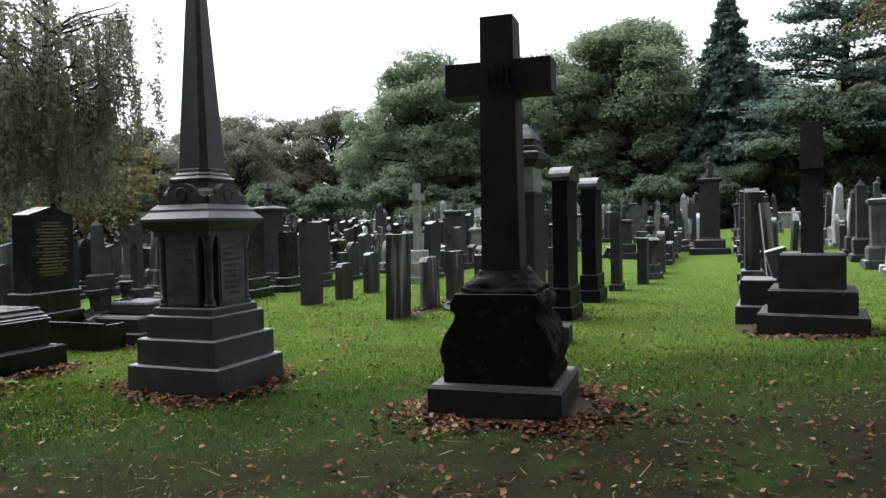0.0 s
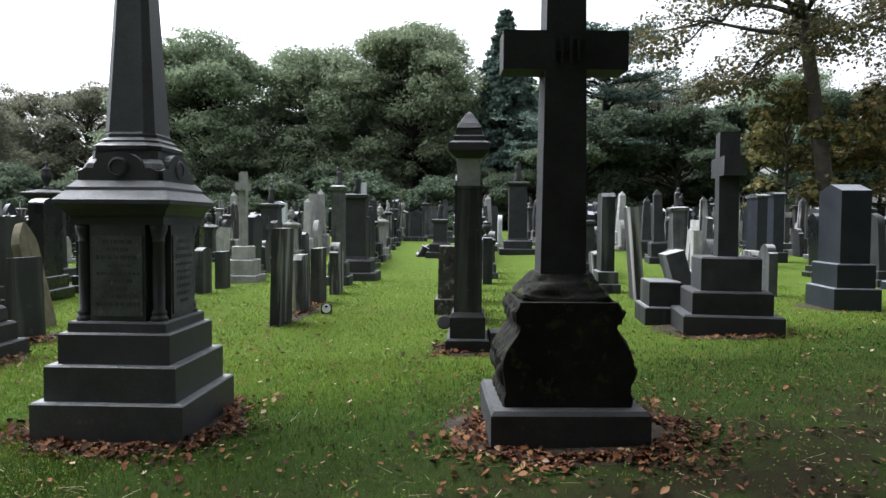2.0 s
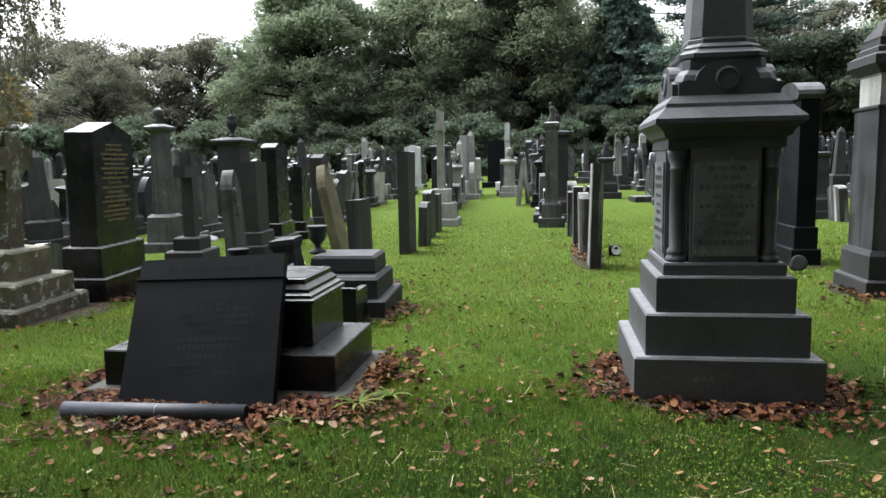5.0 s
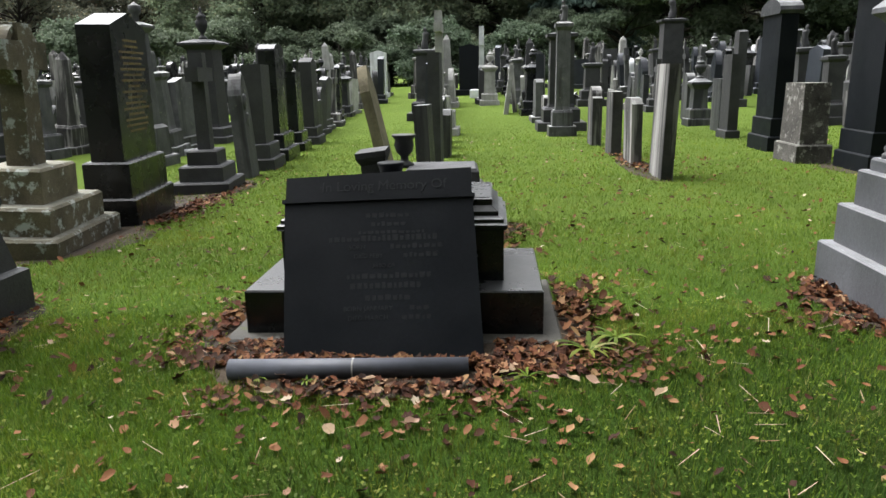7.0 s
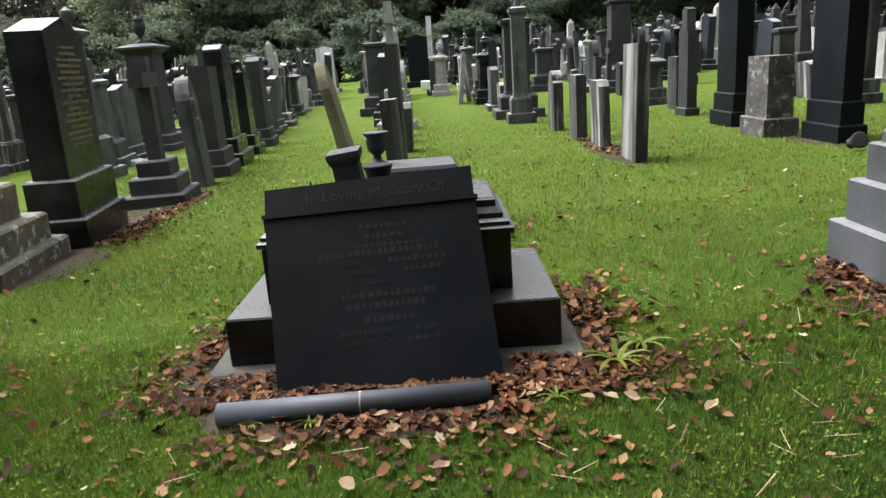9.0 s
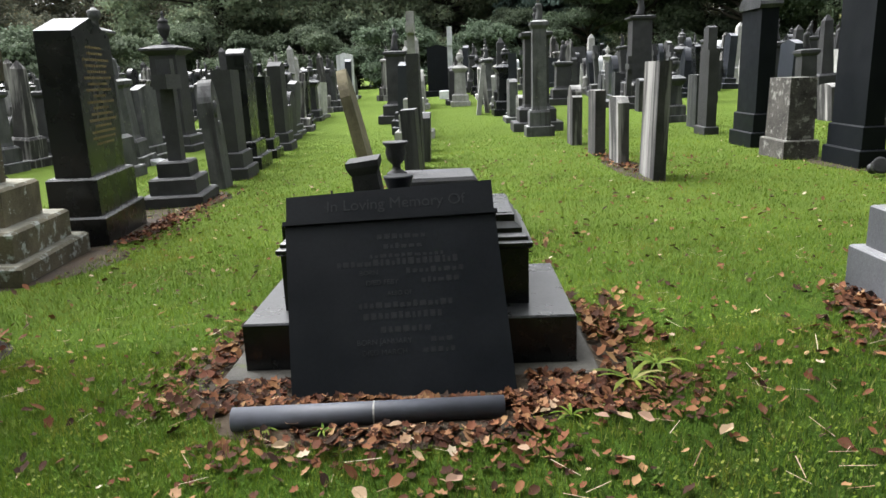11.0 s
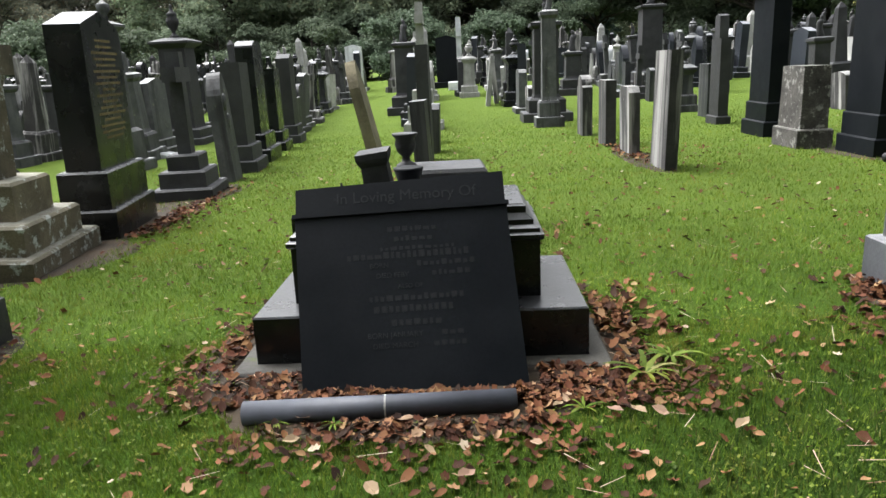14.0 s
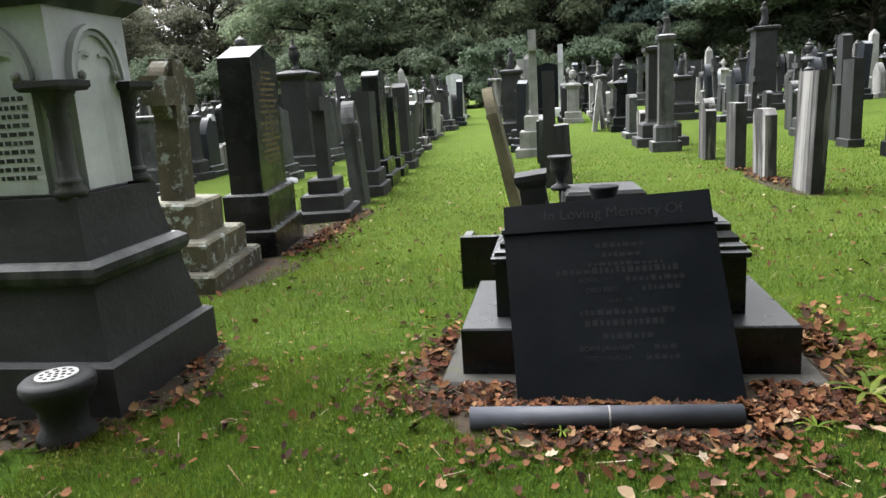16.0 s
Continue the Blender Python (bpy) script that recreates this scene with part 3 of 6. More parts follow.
        bm = prism_y([(-0.29, 1.912), (0.29, 1.912), (0.29, 1.985), (0.24, 2.005)] + arc + [(-0.24, 2.005), (-0.29, 1.985)], -0.325, -0.24)
        bm.transform(m)
        lob = part("pediment", bm, GREY, ob, "", 0.004)
        bm = turned([(0.075, 0), (0.075, 0.008), (0.06, 0.014), (0.058, 0.004), (0.02, 0.004)], 20)
        bm.transform(Matrix.Translation((0, -0.325, 2.01)) @ Matrix.Rotation(radians(90), 4, "X"))
        bm.transform(m)
        part("medallion", bm, GREY, lob, "carved round monogram medallion")
    part("moulded_collar", tiers([(0.24, 0.24, 2.13), (0.27, 0.27, 2.15), (0.272, 0.272, 2.175), (0.25, 0.25, 2.19), (0.235, 0.235, 2.205), (0.235, 0.235, 2.22), (0.205, 0.205, 2.245), (0.205, 0.205, 2.27), (0.195, 0.195, 2.285)], 0, 0, 0.075), GREY, ob)
    part("shaft", loft(bmesh.new(), [rect(0.195, 0.195, 2.285, 0, 0, 0.062), rect(0.082, 0.082, 4.2, 0, 0, 0.027), rect(0.06, 0.06, 4.6, 0, 0, 0.02), rect(0.012, 0.012, 4.72, 0, 0, 0.004)]), GREY, ob, "tapered eight-sided shaft")
    return ob


great_obelisk()


# ---- the great blackened cross ----
def great_cross():
    ob = thing("cross_monument", 3.872, 0.53, "tall soot-blackened stone cross on a scroll-sided pedestal", "monument", sink=0.0, rz=3.5)
    part("base_block", tiers([(0.565, 0.53, -0.06), (0.565, 0.53, 0.235), (0.54, 0.505, 0.265)]), SOOT, ob, "", 0.008)
    side = [(0.48, 0.25), (0.49, 0.32), (0.475, 0.37), (0.485, 0.45), (0.5, 0.53), (0.497, 0.6), (0.47, 0.67), (0.42, 0.74), (0.385, 0.79), (0.365, 0.835), (0.37, 0.86), (0.4, 0.87), (0.405, 0.95), (0.385, 0.98), (0.37, 1.02)]
    side = [(x * 0.945, z) for x, z in side]
    out = side + [(-x, z) for x, z in reversed(side)]
    bm = prism_y(out, -0.4, 0.4)
    long_edges = [e for e in bm.edges if abs(e.verts[0].co.y - e.verts[1].co.y) > 0.5]
    bmesh.ops.subdivide_edges(bm, edges=long_edges, cuts=16)
    for v in bm.verts:
        if abs(v.co.y) < 0.39:
            # carved acanthus scrolls, long since weathered to lumps
            grip = 0.03 * noise.noise(v.co * 7) + 0.022 * noise.noise(v.co * 17) + 0.014 * math.sin(v.co.y * 40)
            v.co.x += math.copysign(grip, v.co.x)
    part("scroll_pedestal", bm, SOOTMOSS, ob, "mossy pedestal with weathered scroll sides", 0, False)
    for sx in (-1, 1):
        for z, r in ((0.5, 0.105), (0.93, 0.065)):
            bm = turned([(r * 0.4, -0.39), (r, -0.38), (r, -0.3), (r * 0.8, -0.2), (r * 0.72, 0.0), (r * 0.8, 0.2), (r, 0.3), (r, 0.38), (r * 0.4, 0.39)], 18)
            for v in bm.verts:
                v.co += 0.022 * Vector(noise.noise_vector(v.co * 13))
            bm.transform(Matrix.Translation((sx * (0.4 if z < 0.8 else 0.34), 0, z)) @ Matrix.Rotation(radians(90), 4, "X"))
            part("scroll", bm, SOOTMOSS, ob, "eroded mossy carved scroll", 0, True)
    bm = loft(bmesh.new(), [rect(0.33, 0.33, 1.02, 0, 0, 0.03), rect(0.33, 0.33, 1.05, 0, 0, 0.04), rect(0.28, 0.28, 1.1, 0, 0, 0.05), rect(0.24, 0.24, 1.15, 0, 0, 0.05), rect(0.2, 0.2, 1.21, 0, 0, 0.02)])
    bmesh.ops.subdivide_edges(bm, edges=bm.edges[:], cuts=5, use_grid_fill=True)
    for v in bm.verts:
        v.co += 0.04 * Vector(noise.noise_vector(v.co * 7)) + 0.018 * Vector(noise.noise_vector(v.co * 21))
    part("rough_mound", bm, SOOTMOSS, ob, "rough mossy rockwork foot", 0, True)
    a, b, za, zb = 0.153, 0.465, 2.73, 3.015
    out = [(-0.172, 1.17), (0.172, 1.17), (a, za), (b, za), (b, zb), (a - 0.005, zb), (a - 0.01, 3.4), (-a + 0.01, 3.4), (-a + 0.005, zb), (-b, zb), (-b, za), (-a, za)]
    shaft = part("cross", prism_y(out, -0.15, 0.15), SOOT, ob, "", 0.014)
    # a raised carved monogram where the arms meet
    bm = bmesh.new()
    for x, z, w, h in ((-0.1, 2.805, 0.022, 0.15), (-0.04, 2.785, 0.022, 0.19), (-0.07, 2.865, 0.08, 0.02), (0.03, 2.775, 0.022, 0.2), (0.08, 2.795, 0.022, 0.16), (0.05, 2.775, 0.07, 0.022), (0.055, 2.95, 0.07, 0.02)):
        o = box_bm(x, x + w, -0.162, -0.149, z, z + h)
        me = bpy.data.meshes.new("tmp")
        o.to_mesh(me)
        o.free()
        bm.from_mesh(me)
        bpy.data.meshes.remove(me)
    part("monogram", bm, SOOT, shaft, "raised carved monogram")
    return ob


great_cross()


# ---- the toppled black memorial ----
def stepped_memorial():
    ob = thing("memorial_base", -2.77, 0.4, "stepped polished black granite memorial block on a stone kerb", "monument", sink=0.0)
    part("kerb", tiers([(0.94, 0.6, -0.1), (0.94, 0.6, 0.008), (0.925, 0.585, 0.022)], 0, 0.02), KERB, ob, "worn grey stone kerb slab", 0.004)
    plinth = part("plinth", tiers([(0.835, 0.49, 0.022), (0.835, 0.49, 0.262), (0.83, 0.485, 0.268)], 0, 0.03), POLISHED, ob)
    # thin top sheets in the paler granite, for the sky sheen
    part("plinth_top", tiers([(0.828, 0.483, 0.2685), (0.828, 0.483, 0.2715)], 0, 0.03), LEDGE, plinth, "rain-wet upper face, coloured paler for sky sheen")
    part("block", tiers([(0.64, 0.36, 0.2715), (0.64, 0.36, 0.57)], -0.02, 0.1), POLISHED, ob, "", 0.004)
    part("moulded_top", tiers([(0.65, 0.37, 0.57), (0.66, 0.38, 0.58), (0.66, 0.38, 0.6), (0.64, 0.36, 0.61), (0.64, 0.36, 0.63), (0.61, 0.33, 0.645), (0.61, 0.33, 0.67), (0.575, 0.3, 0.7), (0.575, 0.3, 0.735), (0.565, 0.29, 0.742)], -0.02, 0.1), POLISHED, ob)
    part("block_top", tiers([(0.563, 0.288, 0.7425), (0.563, 0.288, 0.7455)], -0.02, 0.1), LEDGE, ob, "rain-wet upper face, coloured paler for sky sheen")
    return ob


stepped_memorial()
vase_top = thing("grave_vase", -2.83, 0.5, "small dark round vase standing on the block", "vase", sink=-0.7455)
part("bowl", turned([(0.05, 0), (0.055, 0.02), (0.045, 0.05), (0.07, 0.12), (0.078, 0.15), (0.082, 0.155), (0.082, 0.17), (0.07, 0.172)], 20), HONED, vase_top, "", 0, True)


def fallen_slab():
    bl, br, tl = Vector((-3.3, -0.395, 0.0)), Vector((-2.252, -0.37, 0.0)), Vector((-3.357, 0.115, 0.882))
    u = (br - bl).normalized()
    v = (tl - bl)
    v = (v - u * v.dot(u) * 0.35).normalized()
    n = v.cross(u).normalized()
    u = n.cross(v) * -1
    if u.x < 0:
        u = -u
    n = v.cross(u)
    ob = new("fallen_headstone")
    ob.matrix_basis = Matrix(((u.x, n.x, v.x, bl.x), (u.y, n.y, v.y, bl.y), (u.z, n.z, v.z, bl.z), (0, 0, 0, 1)))
    tagged(ob, "toppled black granite tablet leaning against its stepped base", "gravestone")
    W, Hh = 1.045, 1.02
    shear = -0.03
    out = [(0.0, -0.04), (W, -0.04), (W + shear, 0.86), (W + shear + 0.008, 0.865), (W + shear + 0.008, 0.88), (W + shear - 0.004, 0.89), (W + shear - 0.004, Hh + 0.02), (shear + 0.004, Hh - 0.005), (shear + 0.004, 0.89), (shear - 0.008, 0.88), (shear - 0.008, 0.865), (shear, 0.86)]
    tab = part("tablet", prism_y(out, 0.0, 0.075), HONED, ob, "", 0.003)
    part("raised_band", prism_y([(shear - 0.012, 0.862), (W + shear + 0.012, 0.862), (W + shear + 0.012, 0.882), (shear - 0.012, 0.882)], -0.014, 0.0), HONED, ob, "", 0.004)
    part("broken_dowel", turned([(0.006, Hh - 0.01), (0.006, Hh + 0.03)], 8, 0.2, 0.035), HONED, ob)
    words = [("In Loving Memory Of", 0.925, 0.08, 0.5), ("BORN", 0.585, 0.034, 0.36), ("DIED FEBY", 0.535, 0.034, 0.42), ("ALSO OF", 0.48, 0.03, 0.5), ("BORN JANUARY", 0.245, 0.036, 0.42), ("DIED MARCH", 0.195, 0.036, 0.42)]
    for text, z, size, x in words:
        cu = bpy.data.curves.new("letters", "FONT")
        cu.body, cu.size, cu.align_x, cu.extrude = text, size, "CENTER", 0.0008
        tmp = bpy.data.objects.new("letters", cu)
        scene.collection.objects.link(tmp)
        me = bpy.data.meshes.new_from_object(tmp.evaluated_get(bpy.context.evaluated_depsgraph_get()))
        bpy.data.objects.remove(tmp)
        me.materials.append(LEAD)
        o = new("lettering", me)
        o.parent = ob
        o.matrix_basis = pose(x * W, -0.0012, z, 90, 0, 0)
        tagged(o, "dull cut lettering", kind="stuff")
    rng = random.Random(5)
    bm = bmesh.new()
    for z, half, h, cx in ((0.765, 0.12, 0.026, 0.52), (0.715, 0.09, 0.026, 0.52), (0.67, 0.18, 0.018, 0.54), (0.63, 0.3, 0.034, 0.5), (0.585, 0.13, 0.026, 0.66), (0.535, 0.08, 0.026, 0.68), (0.42, 0.22, 0.03, 0.52), (0.365, 0.18, 0.034, 0.5), (0.3, 0.12, 0.03, 0.52), (0.245, 0.05, 0.026, 0.68), (0.195, 0.07, 0.026, 0.66)):
        x = cx * W - half
        while x < cx * W + half:
            w = rng.uniform(0.012, 0.03)
            o = box_bm(x, x + w, -0.0012, 0.0005, z, z + h * rng.uniform(0.6, 1.0))
            me = bpy.data.meshes.new("tmp")
            o.to_mesh(me)
            o.free()
            bm.from_mesh(me)
            bpy.data.meshes.remove(me)
            x += w + 0.012
    tagged(part("inscription", bm, LEAD, ob, "worn lines of cut lettering"), kind="stuff")
    return ob


fallen_slab()

pipe = new("drain_pipe")
pipe.matrix_basis = pose(-2.915, -0.605, 0.045, 0, 90, 2.5)
tagged(pipe, "length of grey plastic drain pipe lying in the leaves", "pipe")
part("tube", loft(bmesh.new(), [circle(0.052, -0.585, 24), circle(0.052, 0.585, 24), circle(0.047, 0.585, 24), circle(0.047, 0.56, 24)]), PIPE, pipe, "", 0, True)
part("joint_band", loft(bmesh.new(), [circle(0.0525, 0.02, 24), circle(0.0532, 0.022, 24), circle(0.0532, 0.026, 24), circle(0.0525, 0.028, 24)]), PALE, pipe, "pale scratched ring")


# ---- the arched monument ----
def arched_monument():
    ob = thing("arched_monument", -5.91, 0.11, "dark stone monument with white arched niches and corner columns", "monument", sink=0.02)
    z0 = 0.09
    part("base_block", tiers([(0.55, 0.55, -0.02), (0.55, 0.55, z0 + 0.23), (0.52, 0.52, z0 + 0.25)]), SOOT, ob, "", 0.008)
    part("battered_plinth", tiers([(0.5, 0.5, z0 + 0.25), (0.44, 0.44, z0 + 0.6), (0.44, 0.44, z0 + 0.64)]), SOOT, ob, "", 0.006)
    part("moulding", tiers([(0.44, 0.44, z0 + 0.64), (0.47, 0.47, z0 + 0.66), (0.485, 0.485, z0 + 0.7), (0.48, 0.48, z0 + 0.74), (0.44, 0.44, z0 + 0.77)]), DARKGREY, ob)
    part("upper_plinth", tiers([(0.41, 0.41, z0 + 0.77), (0.38, 0.38, z0 + 0.95), (0.37, 0.37, z0 + 1.1)]), SOOT, ob, "", 0.006)
    part("die", tiers([(0.29, 0.29, z0 + 1.1), (0.29, 0.29, z0 + 1.66), (0.335, 0.335, z0 + 1.68), (0.335, 0.335, z0 + 2.06)]), MARBLE, ob, "white weathered stone core", 0.004)
    part("cornice", tiers([(0.35, 0.35, z0 + 2.06), (0.4, 0.4, z0 + 2.1), (0.43, 0.43, z0 + 2.13), (0.43, 0.43, z0 + 2.2), (0.2, 0.2, z0 + 2.42)]), DARKGREY, ob)
    for rz in (0, 90, 180, 270):
        m = Matrix.Rotation(radians(rz), 4, "Z")
        arc = [(0.2 * math.cos(t), z0 + 1.7 + 0.26 * math.sin(t)) for t in np.linspace(0, math.pi, 15)]
        bm = prism_y([(-0.2, z0 + 1.12), (0.2, z0 + 1.12)] + arc, -0.339, -0.28)
        bm.transform(m)
        niche = part("niche_panel", bm, MARBLE, ob, "white marble arched panel")
        for r, d in ((0.235, 0.375), (0.2, 0.36)):
            bm = bmesh.new()
            oo = [(r * math.cos(t), z0 + 1.7 + (r + 0.06) * math.sin(t)) for t in np.linspace(0, math.pi, 15)]
            ii = [((r - 0.026) * math.cos(t), z0 + 1.7 + (r + 0.034) * math.sin(t)) for t in np.linspace(math.pi, 0, 15)]
            bm = prism_y(oo + ii, -d, -0.3)
            bm.transform(m)
            part("arch_moulding", bm, MARBLE, ob)
        bm = turned([(0.085, z0 + 1.1), (0.085, z0 + 1.13), (0.06, z0 + 1.16), (0.07, z0 + 1.18), (0.05, z0 + 1.2), (0.047, z0 + 1.5), (0.055, z0 + 1.52), (0.05, z0 + 1.54), (0.075, z0 + 1.6), (0.1, z0 + 1.63), (0.1, z0 + 1.665)], 16, -0.3, -0.3)
        bm.transform(m)
        col = part("corner_column", bm, DARKGREY, ob, "", 0, True)
        bm = tiers([(0.11, 0.11, z0 + 1.64), (0.125, 0.125, z0 + 1.66), (0.125, 0.125, z0 + 1.69)], -0.3, -0.3)
        bm.transform(m)
        part("capital", bm, SOOT, col, "blackened carved capital", 0.004)
        for sx in (-1, 1):
            lobe = [(sx * (0.085 + 0.092 * math.cos(a)), z0 + 1.74 + 0.11 * math.sin(a)) for a in np.linspace(math.radians(-35), math.radians(120), 10)]
            inset = [(sx * (0.085 + 0.07 * math.cos(a)), z0 + 1.74 + 0.088 * math.sin(a)) for a in np.linspace(math.radians(120), math.radians(-35), 10)]
            bm = prism_y(lobe + inset, -0.356, -0.33)
            bm.transform(m)
            part("cusped_arch", bm, MARBLE, niche, "carved cusped inner arch")
            bm = turned([(0.02, 0), (0.028, 0.015), (0.012, 0.03)], 8)
            bm.transform(Matrix.Translation((sx * 0.15, -0.355, z0 + 1.72)) @ Matrix.Rotation(radians(90), 4, "X"))
            bm.transform(m)
            part("cusp", bm, PALE, niche)
    bm = bmesh.new()
    rng = random.Random(8)
    for k in range(10):
        x = -0.16
        while x < 0.16:
            w = rng.uniform(0.015, 0.05)
            o = box_bm(x, x + w, -0.342, -0.338, z0 + 1.2 + k * 0.045, z0 + 1.222 + k * 0.045)
            me = bpy.data.meshes.new("tmp")
            o.to_mesh(me)
            o.free()
            bm.from_mesh(me)
            bpy.data.meshes.remove(me)
            x += w + 0.014
    tagged(part("inscription", bm, DARKGREY, ob, "lines of worn dark lettering"), kind="stuff")
    return ob


arched_monument()
drum = thing("grave_vase", -5.52, -0.64, "round stone flower holder with a pierced white metal lid", "vase", sink=0.02)
part("drum", turned([(0.14, 0), (0.14, 0.06), (0.11, 0.1), (0.115, 0.2), (0.16, 0.26), (0.175, 0.3), (0.172, 0.335), (0.155, 0.35), (0.1, 0.352)], 26), SOOT, drum, "", 0, True)
lid = part("lid", loft(bmesh.new(), [circle(0.098, 0.3525, 24), circle(0.098, 0.362, 24)]), METAL, drum, "pierced white metal lid")
hole = bmesh.new()
for k, r in ((1, 0.0), (6, 0.036), (11, 0.07)):
    for i in range(k):
        a = 2 * math.pi * i / k
        o = loft(bmesh.new(), [circle(0.0115, z, 8, r * math.cos(a), r * math.sin(a)) for z in (0.3615, 0.3632)])
        me = bpy.data.meshes.new("tmp")
        o.to_mesh(me)
        o.free()
        hole.from_mesh(me)
        bpy.data.meshes.remove(me)
tagged(part("holes", hole, BLACKHOLE, lid), kind="stuff")


# ---- behind the black memorial ----
surround = thing("grave_kerb", -3.08, 1.95, "low polished black granite plates round a grave", "grave kerb", sink=0.03)
part("front_plate", box_bm(-0.77, 0.77, -0.14, -0.07, 0, 0.43), POLISHED, surround, "", 0.004)
for sx in (-0.74, 0.74):
    part("side_plate", box_bm(sx - 0.03, sx + 0.03, -0.07, 0.28, 0, 0.4), POLISHED, surround, "", 0.004)
broken = thing("broken_monument_base", -2.75, 2.85, "stepped dark stone base of a broken monument", "monument", rz=3)
part("base_block", tiers([(0.56, 0.56, 0), (0.56, 0.56, 0.2), (0.545, 0.545, 0.215)]), SOOT, broken, "", 0.01)
part("plinth", tiers([(0.47, 0.47, 0.215), (0.47, 0.47, 0.41), (0.44, 0.44, 0.44)]), SOOT, broken, "", 0.01)
part("slab", tiers([(0.34, 0.3, 0.44), (0.35, 0.31, 0.47), (0.34, 0.3, 0.6), (0.31, 0.28, 0.63)], 0.06, 0.08), SOOT, broken, "", 0.012)
frag = thing("broken_pedestal_block", -3.27, 2.72, "broken moulded stone block tilted on the base", "stone fragment", lean=(3, -7), sink=-0.38)
part("block", tiers([(0.14, 0.14, 0), (0.14, 0.14, 0.06), (0.118, 0.118, 0.09), (0.11, 0.11, 0.3), (0.13, 0.13, 0.34), (0.14, 0.14, 0.37), (0.14, 0.14, 0.42)]), SOOT, frag, "", 0.008)
urn2 = thing("stone_urn", -3.06, 2.98, "small dark stone urn on the broken base", "urn", sink=-0.6)
part("bowl", turned([(0.09, 0), (0.09, 0.03), (0.04, 0.06), (0.035, 0.1), (0.08, 0.15), (0.095, 0.21), (0.085, 0.26), (0.115, 0.295), (0.115, 0.31), (0.08, 0.305)], 20), SOOT, urn2, "", 0, True)
lump = thing("fallen_carved_stone", -3.12, 2.34, "tumbled moulded stone block lying against the broken base", "stone fragment", lean=(10, -24), sink=-0.2, rz=12)
part("stone", tiers([(0.15, 0.15, 0), (0.17, 0.17, 0.03), (0.17, 0.17, 0.16), (0.13, 0.13, 0.19), (0.13, 0.13, 0.28), (0.15, 0.15, 0.31)]), SOOT, lump, "", 0.01)

# ---- the row behind it ----
headstone(-2.98, 4.55, 0.16, 0.62, 1.17, "flat", [], DARKGREY, "leaning dark grey flat-topped headstone", "dark row stones", lean=(-1, -2.5))
headstone(-3.62, 5.95, 0.15, 0.52, 1.72, "gothic", [], OCHRE, "pointed ochre sandstone headstone leaning hard over", "", lean=(0, -12), taper=0.12)
headstone(-3.2, 8.6, 0.2, 0.66, 1.92, "flat", [], SOOT, "tall plain blackened headstone", "dark row stones")
headstone(-3.12, 9.95, 0.17, 0.6, 0.92, "chamfer", [], DARKGREY, "low dark headstone with clipped corners", "dark row stones", lean=(0, 2))
headstone(-3.35, 11.9, 0.2, 0.6, 1.14, "segment", [], DARKGREY, "low dark headstone with a curved top", "dark row stones")
headstone(-3.45, 13.5, 0.2, 0.6, 1.0, "flat", [], DARKGREY, "low dark flat-topped headstone", "dark row stones")
latin_cross(-3.66, 15.85, 3.3, 0.85, 0.22, 0.2, [(0.52, 0.52, 0.25), (0.4, 0.4, 0.45), (0.27, 0.27, 0.4)], PALE, "tall pale grey stone cross on a stepped base", arm_z=0.8)

# ---- row of rain-streaked stones ----
headstone(0.12, 6.25, 0.16, 0.74, 1.56, "flat", [], STREAKED, "tall headstone with white rain streaks", "streaked row stones", lean=(0, 1.5))
headstone(0.05, 7.95, 0.17, 0.66, 1.08, "chamfer", [], STREAKED, "short rain-streaked headstone with clipped corners", "streaked row stones", lean=(0, -1))
headstone(0.0, 9.55, 0.18, 0.68, 1.16, "flat", [], STREAKED, "short rain-streaked headstone with a flat top", "streaked row stones")
headstone(-0.05, 11.7, 0.2, 0.7, 1.24, "shoulder", [], STREAKED, "streaked headstone with a shouldered top", "streaked row stones")
statue_pillar(-0.5, 14.3, 3.25, 0.17, MIDGREY, "slim grey column with a draped carved top", "", 0.5)
holder = thing("flower_holder", 0.55, 7.72, "dark flower holder with a white rim on the grass", "vase", rz=10)
part("body", turned([(0.09, 0), (0.1, 0.03), (0.1, 0.17), (0.095, 0.19)], 16), HONED, holder, "", 0, True)
bm = loft(bmesh.new(), [circle(0.075, 0, 20), circle(0.08, 0.012, 20), circle(0.055, 0.014, 20), circle(0.05, 0.002, 20)])
bm.transform(Matrix.Translation((0, -0.1, 0.12)) @ Matrix.Rotation(radians(75), 4, "X"))
part("rim", bm, METAL, holder, "white round rim")

